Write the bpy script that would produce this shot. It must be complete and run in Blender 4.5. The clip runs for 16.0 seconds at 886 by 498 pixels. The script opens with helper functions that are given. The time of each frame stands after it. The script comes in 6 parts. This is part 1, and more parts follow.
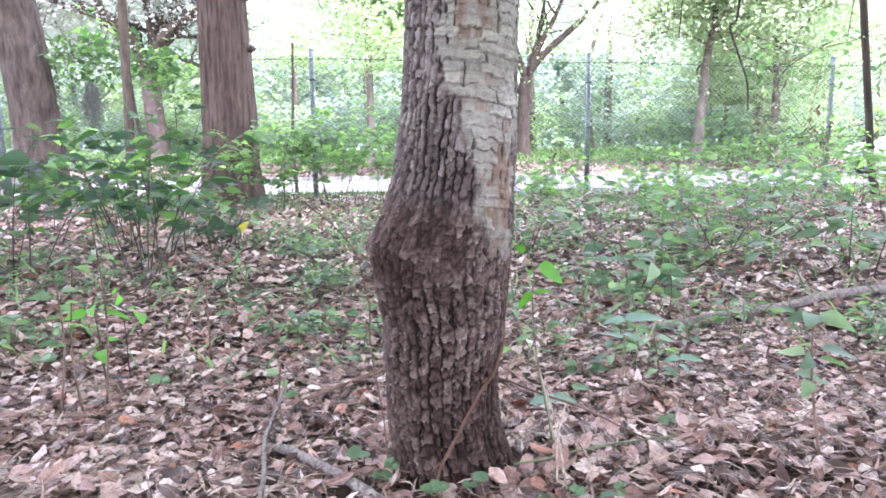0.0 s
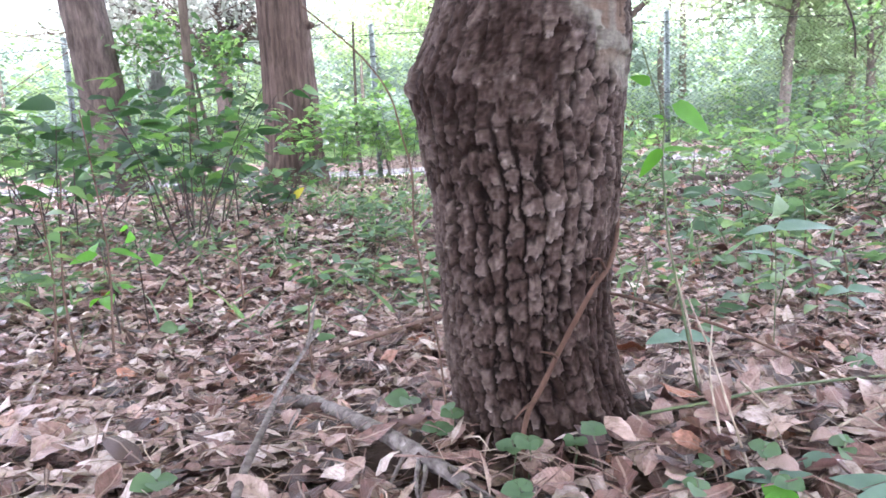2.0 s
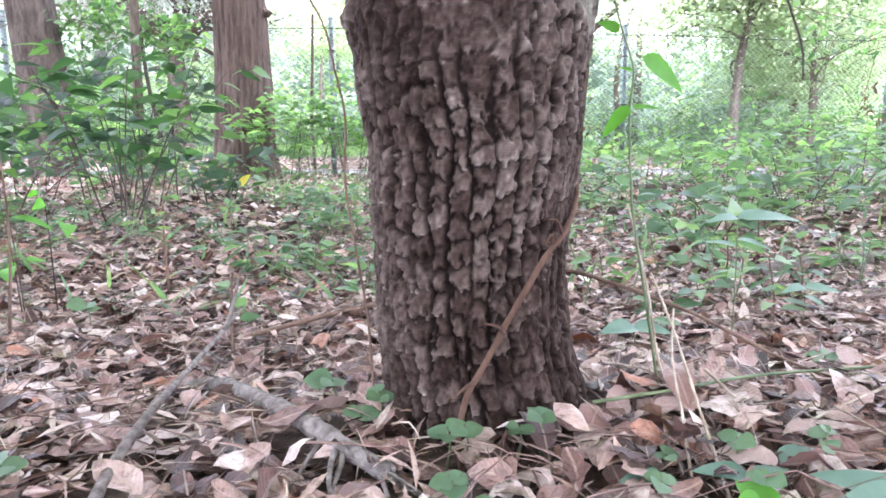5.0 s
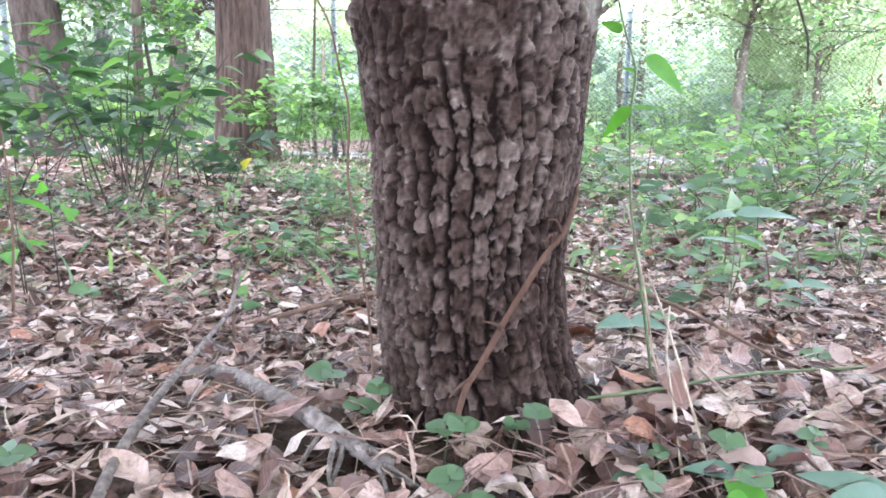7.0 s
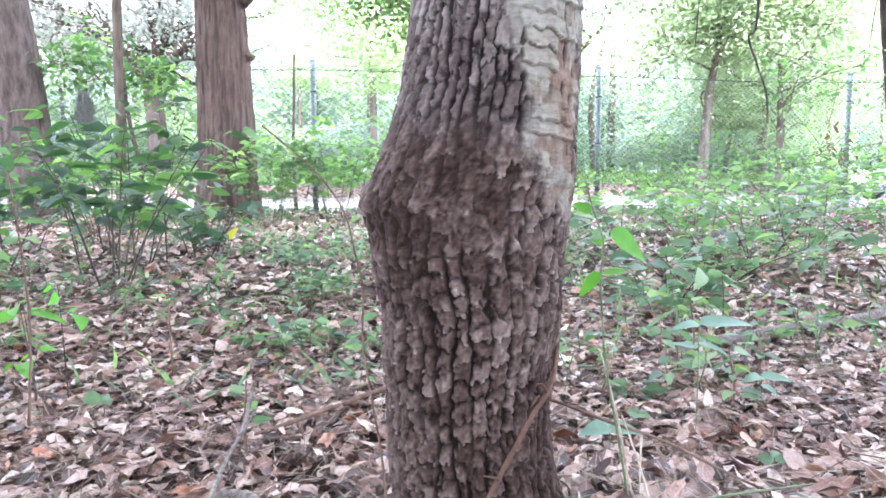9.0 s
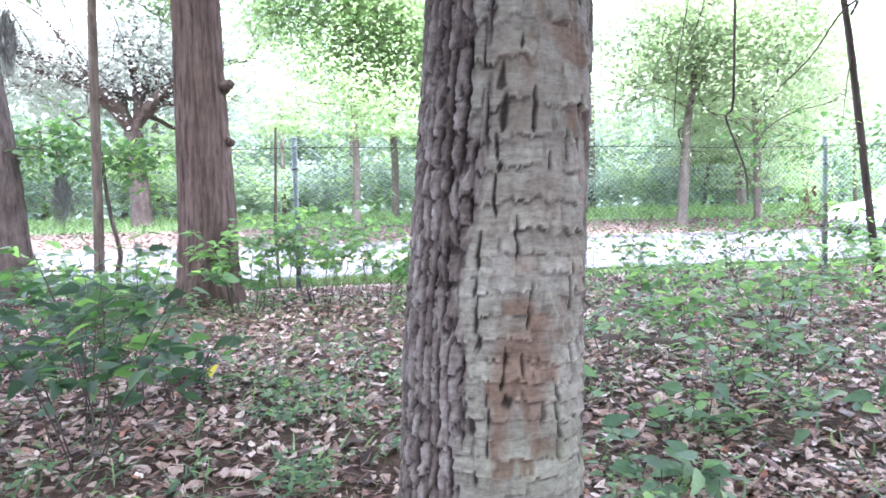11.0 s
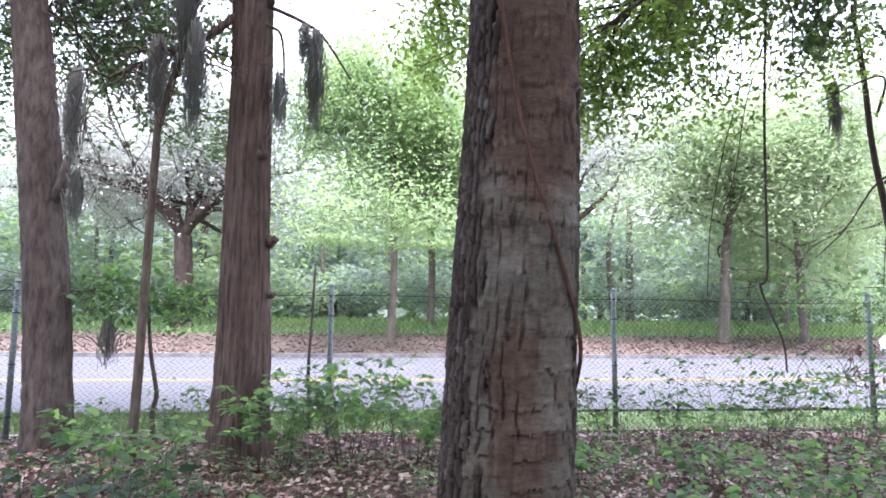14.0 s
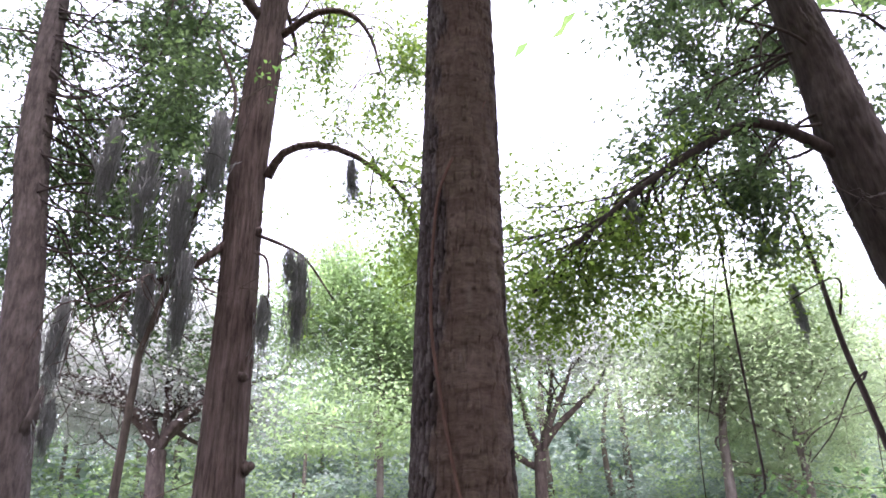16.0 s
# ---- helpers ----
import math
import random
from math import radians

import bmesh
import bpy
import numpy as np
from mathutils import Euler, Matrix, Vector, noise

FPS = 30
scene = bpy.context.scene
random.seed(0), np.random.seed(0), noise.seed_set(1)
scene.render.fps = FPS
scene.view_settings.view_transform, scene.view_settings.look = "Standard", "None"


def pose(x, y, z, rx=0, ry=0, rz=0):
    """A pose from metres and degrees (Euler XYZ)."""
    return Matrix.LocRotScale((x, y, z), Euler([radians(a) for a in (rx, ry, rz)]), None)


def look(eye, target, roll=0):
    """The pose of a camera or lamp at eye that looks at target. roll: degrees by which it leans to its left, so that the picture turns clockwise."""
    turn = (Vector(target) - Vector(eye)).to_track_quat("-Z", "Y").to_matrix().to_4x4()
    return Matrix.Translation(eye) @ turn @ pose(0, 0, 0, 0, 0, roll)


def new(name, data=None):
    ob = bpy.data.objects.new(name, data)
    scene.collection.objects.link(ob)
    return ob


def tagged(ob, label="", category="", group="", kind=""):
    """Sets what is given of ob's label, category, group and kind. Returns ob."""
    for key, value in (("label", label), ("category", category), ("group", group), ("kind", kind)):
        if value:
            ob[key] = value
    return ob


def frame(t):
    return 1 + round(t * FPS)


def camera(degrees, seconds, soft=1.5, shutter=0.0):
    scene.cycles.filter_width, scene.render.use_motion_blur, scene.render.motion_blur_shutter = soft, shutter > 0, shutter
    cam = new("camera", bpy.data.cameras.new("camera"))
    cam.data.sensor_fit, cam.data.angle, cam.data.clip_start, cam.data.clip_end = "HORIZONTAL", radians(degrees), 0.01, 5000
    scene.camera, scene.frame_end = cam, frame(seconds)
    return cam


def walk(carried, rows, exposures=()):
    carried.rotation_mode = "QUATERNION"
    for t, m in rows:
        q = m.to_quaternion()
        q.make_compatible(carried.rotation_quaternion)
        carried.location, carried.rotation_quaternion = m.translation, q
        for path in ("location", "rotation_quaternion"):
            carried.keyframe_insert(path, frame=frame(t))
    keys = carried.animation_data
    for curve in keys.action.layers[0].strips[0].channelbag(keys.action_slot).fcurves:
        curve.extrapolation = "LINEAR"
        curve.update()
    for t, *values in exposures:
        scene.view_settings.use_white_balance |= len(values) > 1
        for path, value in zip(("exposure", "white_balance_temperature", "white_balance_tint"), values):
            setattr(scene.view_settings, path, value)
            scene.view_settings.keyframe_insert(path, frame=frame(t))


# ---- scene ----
cam = camera(69.8, 16.0, soft=1.7)
PATH = [
    (0, (-0.102, -0.899, 0.472), (0.197, 1.062, 0.216), -0.7),
    (0.5, (-0.114, -0.885, 0.472), (0.105, 1.089, 0.242), -0.7),
    (1, (-0.106, -0.819, 0.444), (0.042, 1.166, 0.245), -2.4),
    (1.5, (-0.084, -0.712, 0.391), (0.04, 1.274, 0.19), -1.1),
    (2, (-0.072, -0.613, 0.288), (0.008, 1.368, 0.02), -3.1),
    (2.5, (-0.053, -0.531, 0.265), (0.031, 1.451, 0.006), -1.7),
    (3, (-0.047, -0.551, 0.258), (0.08, 1.432, 0.032), 0.5),
    (3.5, (-0.055, -0.557, 0.263), (0.128, 1.415, -0.013), 0.6),
    (3.7, (-0.055, -0.559, 0.266), (0.109, 1.418, 0.012), 0.7),
    (6, (-0.052, -0.529, 0.221), (0.216, 1.436, -0.039), -0.7),
    (6.5, (-0.042, -0.533, 0.254), (0.183, 1.415, -0.14), 0.4),
    (7, (-0.056, -0.547, 0.25), (0.171, 1.417, -0.053), 0.8),
    (7.5, (-0.056, -0.557, 0.251), (0.151, 1.42, 0.031), 0.1),
    (8, (-0.063, -0.569, 0.276), (0.156, 1.404, 0.029), -0.3),
    (8.5, (-0.089, -0.62, 0.305), (0.18, 1.346, 0.055), -0.9),
    (9, (-0.086, -0.619, 0.37), (0.209, 1.352, 0.192), -0.3),
    (9.5, (-0.098, -0.612, 0.422), (0.184, 1.359, 0.228), -1.3),
    (10, (-0.093, -0.588, 0.481), (0.169, 1.395, 0.471), 1.3),
    (10.2, (-0.095, -0.579, 0.553), (0.187, 1.4, 0.473), -0.1),
    (12.3, (-0.01, -0.495, 1.123), (0.371, 1.467, 1.041), -1.4),
    (12.5, (-0.008, -0.502, 1.153), (0.363, 1.462, 1.09), -1.0),
    (13, (0.006, -0.539, 1.242), (0.347, 1.432, 1.258), 1.3),
    (13.5, (-0.001, -0.585, 1.3), (0.263, 1.395, 1.402), 0.0),
    (14, (-0.039, -0.626, 1.365), (0.194, 1.348, 1.587), 0.6),
    (14.5, (-0.054, -0.649, 1.399), (0.155, 1.305, 1.772), 0.2),
    (15, (-0.04, -0.682, 1.442), (0.183, 1.238, 1.956), 0.7),
    (15.5, (-0.017, -0.707, 1.467), (0.253, 1.17, 2.104), -1.0),
    (16, (-0.005, -0.736, 1.517), (0.258, 1.074, 2.325), -2.0),
]
walk(cam, [(t, look(eye, target, roll)) for t, eye, target, roll in PATH], [(0.0, 4.59, 5750, 26), (2.0, 4.45, 5830, 26), (3.5, 4.71, 5850, 26), (6.0, 4.68, 5790, 20), (8.0, 4.7, 5710, 20), (9.5, 4.84, 5610, 22), (10.2, 4.67, 5570, 22), (12.5, 4.04, 5590, 22), (13.5, 3.6, 5660, 23), (14.5, 3.35, 5880, 27), (16.0, 3.22, 5930, 32)])

# ---- light ----
world = bpy.data.worlds.new("overcast_sky")
scene.world = world
world.use_nodes = True
wn = world.node_tree
sky = wn.nodes.new("ShaderNodeTexSky")
sky.sky_type = "NISHITA"
sky.sun_disc = False
sky.sun_elevation = radians(74)
sky.sun_rotation = radians(157)
sky.air_density, sky.dust_density, sky.ozone_density = 1.0, 4.0, 1.0
wn.nodes["Background"].inputs["Strength"].default_value = 0.15
cloud = wn.nodes.new("ShaderNodeMix")
cloud.data_type = "RGBA"
cloud.inputs["Factor"].default_value = 0.75
cloud.inputs["B"].default_value = (3.4, 3.45, 3.5, 1)
wn.links.new(sky.outputs[0], cloud.inputs["A"])
wn.links.new(cloud.outputs["Result"], wn.nodes["Background"].inputs["Color"])
sun = new("sun", bpy.data.lights.new("sun", "SUN"))
sun.data.energy, sun.data.angle, sun.data.color = 1.5, radians(40), (1.0, 0.98, 0.95)
sun.matrix_world = look((2.5, -5.5, 21), (0, 0, 0))

RNG = np.random.default_rng(7)


# ---- materials ----
def mat(name):
    m = bpy.data.materials.new(name)
    m.use_nodes = True
    nt = m.node_tree
    return m, nt, nt.nodes["Principled BSDF"]


def nd(nt, kind, **kw):
    n = nt.nodes.new(kind)
    for k, v in kw.items():
        n.inputs[k].default_value = v
    return n


def ramp(nt, fac, stops):
    r = nt.nodes.new("ShaderNodeValToRGB")
    el = r.color_ramp.elements
    while len(el) < len(stops):
        el.new(0.5)
    for e, (p, c) in zip(el, stops):
        e.position, e.color = p, (*c, 1)
    nt.links.new(fac, r.inputs[0])
    return r.outputs[0]


def mixc(nt, fac, a, b, blend="MIX"):
    m = nt.nodes.new("ShaderNodeMix")
    m.data_type, m.blend_type = "RGBA", blend
    for sock, v in ((m.inputs["Factor"], fac), (m.inputs["A"], a), (m.inputs["B"], b)):
        if isinstance(v, (int, float)):
            sock.default_value = v
        elif isinstance(v, tuple):
            sock.default_value = (*v, 1)
        else:
            nt.links.new(v, sock)
    return m.outputs["Result"]


def noise_tex(nt, scale, detail=4, stretch=None, rough=0.6):
    tc = nt.nodes.new("ShaderNodeTexCoord")
    n = nd(nt, "ShaderNodeTexNoise", Scale=scale, Detail=detail, Roughness=rough)
    if stretch:
        mp = nt.nodes.new("ShaderNodeMapping")
        mp.inputs["Scale"].default_value = stretch
        nt.links.new(tc.outputs["Object"], mp.inputs[0])
        nt.links.new(mp.outputs[0], n.inputs["Vector"])
    else:
        nt.links.new(tc.outputs["Object"], n.inputs["Vector"])
    return n.outputs["Fac"]


def bump(nt, bsdf, height, strength=0.4, dist=0.01):
    b = nd(nt, "ShaderNodeBump", Strength=strength, Distance=dist)
    nt.links.new(height, b.inputs["Height"])
    nt.links.new(b.outputs[0], bsdf.inputs["Normal"])


def leaf_mat(name, stops, clear=0.4, rough=0.45, grain=60.0, through_tint=(1.2, 1.28, 0.85), single=False):
    """Leaf blade: colour varies from leaf to leaf, light passes through it."""
    m, nt, b = mat(name)
    geo = nt.nodes.new("ShaderNodeObjectInfo" if single else "ShaderNodeNewGeometry")
    col = ramp(nt, geo.outputs["Random" if single else "Random Per Island"], stops)
    n = noise_tex(nt, grain, 2)
    col = mixc(nt, 0.5, col, ramp(nt, n, [(0.3, (0.62, 0.62, 0.62)), (0.7, (1, 1, 1))]), "MULTIPLY")
    nt.links.new(col, b.inputs["Base Color"])
    b.inputs["Roughness"].default_value = rough
    b.inputs["Specular IOR Level"].default_value = 0.35
    tr = nt.nodes.new("ShaderNodeBsdfTranslucent")
    nt.links.new(mixc(nt, 1.0, col, through_tint, "MULTIPLY"), tr.inputs["Color"])
    mx = nd(nt, "ShaderNodeMixShader", Fac=clear)
    nt.links.new(b.outputs[0], mx.inputs[1])
    nt.links.new(tr.outputs[0], mx.inputs[2])
    nt.links.new(mx.outputs[0], nt.nodes["Material Output"].inputs["Surface"])
    return m


def bark_mat(name, dark, light, scale=14.0, stretch=(1, 1, 0.14), strength=0.8, dist=0.02, rough=0.9):
    m, nt, b = mat(name)
    n1 = noise_tex(nt, scale, 6, stretch, 0.65)
    n2 = noise_tex(nt, 3.0, 3)
    col = ramp(nt, n1, [(0.3, dark), (0.7, light)])
    col = mixc(nt, 0.55, col, ramp(nt, n2, [(0.35, (0.55, 0.5, 0.48)), (0.65, (1, 1, 1))]), "MULTIPLY")
    nt.links.new(col, b.inputs["Base Color"])
    b.inputs["Roughness"].default_value = rough
    b.inputs["Specular IOR Level"].default_value = 0.1
    bump(nt, b, n1, strength, dist)
    return m


def plain_mat(name, c1, c2, scale=20.0, rough=0.7, metal=0.0, strength=0.2, dist=0.004, spec=0.4):
    m, nt, b = mat(name)
    n = noise_tex(nt, scale, 5)
    nt.links.new(ramp(nt, n, [(0.35, c1), (0.65, c2)]), b.inputs["Base Color"])
    b.inputs["Roughness"].default_value, b.inputs["Metallic"].default_value = rough, metal
    b.inputs["Specular IOR Level"].default_value = spec
    bump(nt, b, n, strength, dist)
    return m


M_shrub = leaf_mat("shrub_leaf", [(0.0, (0.055, 0.115, 0.06)), (0.5, (0.098, 0.18, 0.086)), (1.0, (0.16, 0.265, 0.115))], 0.6, through_tint=(2.1, 2.15, 1.05))
# dark base carries the bushes' shade, the strong tint their backlight
M_dark_shrub = leaf_mat("shade_toned_bush_leaf", [(0.0, (0.018, 0.04, 0.028)), (0.6, (0.032, 0.07, 0.044)), (1.0, (0.08, 0.145, 0.07))], 0.55, through_tint=(2.5, 2.6, 1.0))
M_bush_single = leaf_mat("single_shade_toned_bush_leaf", [(0.0, (0.018, 0.04, 0.028)), (0.6, (0.032, 0.07, 0.044)), (1.0, (0.08, 0.145, 0.07))], 0.55, through_tint=(2.5, 2.6, 1.0), single=True)
M_sprout = leaf_mat("sprout_leaf", [(0.0, (0.052, 0.094, 0.064)), (0.5, (0.09, 0.155, 0.094)), (1.0, (0.185, 0.27, 0.14))], 0.5, through_tint=(1.8, 1.85, 1.0))
M_weed = leaf_mat("weed_leaf", [(0.0, (0.042, 0.085, 0.045)), (0.6, (0.07, 0.135, 0.066)), (1.0, (0.13, 0.215, 0.09))], 0.55, through_tint=(1.8, 1.9, 0.95))
# lighter copy of the crown leaf: sunlight put into its colour
M_limb = leaf_mat("sun_toned_limb_leaf", [(0.0, (0.1, 0.15, 0.05)), (0.6, (0.165, 0.245, 0.075)), (1.0, (0.28, 0.385, 0.12))], 0.68, through_tint=(1.3, 1.36, 0.75), grain=10.0)
M_teal = leaf_mat("blue_green_leaf", [(0.0, (0.115, 0.19, 0.145)), (1.0, (0.17, 0.255, 0.2))], 0.35, 0.4)
M_brier = leaf_mat("brier_leaf", [(0.0, (0.08, 0.24, 0.02)), (1.0, (0.11, 0.3, 0.035))], 0.5, 0.65)
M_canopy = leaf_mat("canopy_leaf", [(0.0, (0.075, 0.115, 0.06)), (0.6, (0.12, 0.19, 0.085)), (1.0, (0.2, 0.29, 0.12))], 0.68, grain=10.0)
# darker copy of the limb leaf: backlit shade put into its colour
M_crown = leaf_mat("shade_toned_crown_leaf", [(0.0, (0.055, 0.078, 0.05)), (0.6, (0.09, 0.132, 0.075)), (1.0, (0.16, 0.235, 0.105))], 0.6, grain=10.0)
# leaves beyond the road: paler than life, distance haze put into the colour
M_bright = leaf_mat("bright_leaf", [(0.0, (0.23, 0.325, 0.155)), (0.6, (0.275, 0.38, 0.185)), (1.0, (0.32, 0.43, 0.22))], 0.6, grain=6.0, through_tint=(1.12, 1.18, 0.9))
M_oak = leaf_mat("haze_paled_oak_leaf", [(0.0, (0.4, 0.405, 0.385)), (0.5, (0.46, 0.465, 0.445)), (1.0, (0.52, 0.525, 0.5))], 0.65, grain=5.0, through_tint=(1.05, 1.12, 1.0))
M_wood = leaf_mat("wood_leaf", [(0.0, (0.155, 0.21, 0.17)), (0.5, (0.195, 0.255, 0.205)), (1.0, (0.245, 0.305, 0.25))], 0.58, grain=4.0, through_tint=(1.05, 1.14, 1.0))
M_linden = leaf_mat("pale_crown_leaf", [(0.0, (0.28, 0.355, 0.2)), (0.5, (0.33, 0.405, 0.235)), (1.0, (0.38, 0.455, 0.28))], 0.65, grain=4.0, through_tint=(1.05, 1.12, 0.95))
M_grass = leaf_mat("grass_blade", [(0.0, (0.05, 0.085, 0.03)), (0.6, (0.085, 0.13, 0.045)), (1.0, (0.15, 0.18, 0.08))], 0.4, grain=8.0)
M_bankgrass = leaf_mat("bank_grass_blade", [(0.0, (0.1, 0.17, 0.07)), (0.6, (0.17, 0.26, 0.1)), (1.0, (0.26, 0.33, 0.16))], 0.45, grain=8.0)
M_litter = leaf_mat("dry_leaf", [(0.0, (0.0235, 0.0118, 0.00924)), (0.25, (0.0924, 0.042, 0.0336)), (0.45, (0.227, 0.122, 0.101)),
                                 (0.62, (0.336, 0.214, 0.186)), (0.8, (0.47, 0.344, 0.311)), (0.95, (0.605, 0.496, 0.462)), (1.0, (0.4, 0.13, 0.06))], 0.12, 0.42, 220.0)


def leaf_veins(nt, col, bsdf):
    """Midrib, side veins, blotches and crinkles of a fallen leaf, laid out along its blade."""
    blade = nt.nodes.new("ShaderNodeAttribute")
    blade.attribute_name = "blade"
    sp = nt.nodes.new("ShaderNodeSeparateXYZ")
    nt.links.new(blade.outputs["Vector"], sp.inputs[0])

    def op(kind, a, b=None):
        m = nd(nt, "ShaderNodeMath")
        m.operation = kind
        for sock, v in zip(m.inputs, (a, b)):
            if v is None:
                continue
            if isinstance(v, (int, float)):
                sock.default_value = v
            else:
                nt.links.new(v, sock)
        return m.outputs[0]

    ax = op("ABSOLUTE", sp.outputs["X"])
    side = op("SINE", op("MULTIPLY", op("SUBTRACT", sp.outputs["Y"], ax), 60.0))
    rib = ramp(nt, ax, [(0.012, (1, 1, 1)), (0.026, (0, 0, 0))])
    col = mixc(nt, 0.14, col, ramp(nt, side, [(0.0, (0.72, 0.7, 0.68)), (0.6, (1, 1, 1)), (0.95, (1.12, 1.1, 1.08))]), "MULTIPLY")
    spot = noise_tex(nt, 130, 5, None, 0.7)
    col = mixc(nt, 0.85, col, ramp(nt, spot, [(0.36, (0.3, 0.24, 0.22)), (0.47, (0.82, 0.78, 0.76)), (0.62, (1.12, 1.12, 1.12))]), "MULTIPLY")
    col = mixc(nt, mixc(nt, 1.0, rib, (0.5, 0.5, 0.5), "MULTIPLY"), col, (0.4, 0.29, 0.23))
    nt.links.new(col, bsdf.inputs["Base Color"])
    relief = op("ADD", op("MULTIPLY", side, 0.1), op("MULTIPLY", spot, 2.0))
    bump(nt, bsdf, relief, 0.6, 0.002)


leaf_veins(M_litter.node_tree, M_litter.node_tree.nodes["Principled BSDF"].inputs["Base Color"].links[0].from_socket, M_litter.node_tree.nodes["Principled BSDF"])
M_leaf_piece, _nt, _b = mat("single_dry_leaf")
_info = _nt.nodes.new("ShaderNodeObjectInfo")
_c = ramp(_nt, _info.outputs["Random"], [(0.0, (0.0344, 0.0172, 0.0138)), (0.25, (0.12, 0.0568, 0.0447)), (0.5, (0.258, 0.138, 0.112)), (0.75, (0.335, 0.206, 0.172)), (0.92, (0.447, 0.318, 0.284)), (1.0, (0.34, 0.12, 0.055))])
_b.inputs["Roughness"].default_value = 0.42
leaf_veins(_nt, _c, _b)
M_yellow_leaf = leaf_mat("yellowed_leaf", [(0.0, (0.5, 0.42, 0.04)), (1.0, (0.6, 0.52, 0.08))], 0.4, 0.6)
M_drift = leaf_mat("drifted_leaf", [(0.0, (0.065, 0.046, 0.037)), (0.6, (0.1, 0.072, 0.058)), (1.0, (0.15, 0.112, 0.092))], 0.1, 0.7)
M_dead = leaf_mat("withered_leaf", [(0.0, (0.05, 0.03, 0.02)), (1.0, (0.14, 0.07, 0.04))], 0.1, 0.7)
M_moss = leaf_mat("moss_strand", [(0.0, (0.22, 0.22, 0.205)), (1.0, (0.38, 0.38, 0.355))], 0.6, 0.9, 30.0, (1, 1, 1))
M_bigbark = bark_mat("ridged_bark", (0.038, 0.027, 0.023), (0.18, 0.133, 0.114), 30.0, (1, 1, 0.07), 1.0, 0.03)
M_leftbark = bark_mat("mottled_bark", (0.042, 0.033, 0.029), (0.155, 0.127, 0.114), 18.0, (1, 1, 0.3), 0.8, 0.02)
M_stem = bark_mat("sapling_bark", (0.055, 0.043, 0.035), (0.15, 0.122, 0.1), 30.0, (1, 1, 0.2), 0.4, 0.004)
M_darkbark = bark_mat("dark_bark", (0.035, 0.027, 0.025), (0.1, 0.08, 0.07), 14.0, (1, 1, 0.2), 0.7, 0.02)
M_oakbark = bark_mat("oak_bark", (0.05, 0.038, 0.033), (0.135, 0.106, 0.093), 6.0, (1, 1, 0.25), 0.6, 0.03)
# bark beyond the road lightened, its haze is in the colour
M_farbark = bark_mat("haze_paled_far_bark", (0.085, 0.073, 0.06), (0.18, 0.158, 0.132), 6.0, (1, 1, 0.25), 0.6, 0.03)
M_twig = bark_mat("twig_bark", (0.07, 0.045, 0.035), (0.2, 0.13, 0.1), 60.0, (1, 1, 0.3), 0.4, 0.002)
M_vine = bark_mat("vine_bark", (0.05, 0.029, 0.022), (0.145, 0.084, 0.062), 60.0, (1, 1, 0.3), 0.5, 0.002)
M_stick = bark_mat("weathered_stick", (0.075, 0.06, 0.055), (0.29, 0.25, 0.235), 90.0, (1, 1, 1), 1.0, 0.006)
M_pale = plain_mat("straw_twig", (0.22, 0.16, 0.12), (0.42, 0.34, 0.27), 60.0, 0.8)
M_needle = plain_mat("dry_needle", (0.09, 0.05, 0.04), (0.25, 0.16, 0.135), 40.0, 0.8)
M_greenstem = plain_mat("green_stem", (0.06, 0.09, 0.04), (0.14, 0.16, 0.08), 50.0, 0.6)
M_post = plain_mat("weathered_green_steel", (0.1, 0.13, 0.125), (0.19, 0.22, 0.21), 25.0, 0.55, 0.35)
M_wire = plain_mat("galvanised_wire", (0.025, 0.026, 0.026), (0.045, 0.047, 0.047), 30.0, 0.8, 0.1)
M_kerb = plain_mat("kerb_concrete", (0.09, 0.088, 0.085), (0.17, 0.165, 0.16), 4.0, 0.9)
M_yellow = plain_mat("worn_yellow_paint", (0.2, 0.14, 0.06), (0.32, 0.22, 0.09), 5.0, 0.8)


def asphalt():
    m, nt, b = mat("pale_worn_asphalt")
    n1, n2 = noise_tex(nt, 90, 3), noise_tex(nt, 0.5, 4)
    col = ramp(nt, n1, [(0.3, (0.052, 0.052, 0.058)), (0.7, (0.082, 0.082, 0.09))])
    col = mixc(nt, 0.5, col, ramp(nt, n2, [(0.35, (0.78, 0.78, 0.78)), (0.7, (1, 1, 1))]), "MULTIPLY")
    nt.links.new(col, b.inputs["Base Color"])
    b.inputs["Roughness"].default_value = 0.75
    bump(nt, b, n1, 0.3, 0.01)
    return m


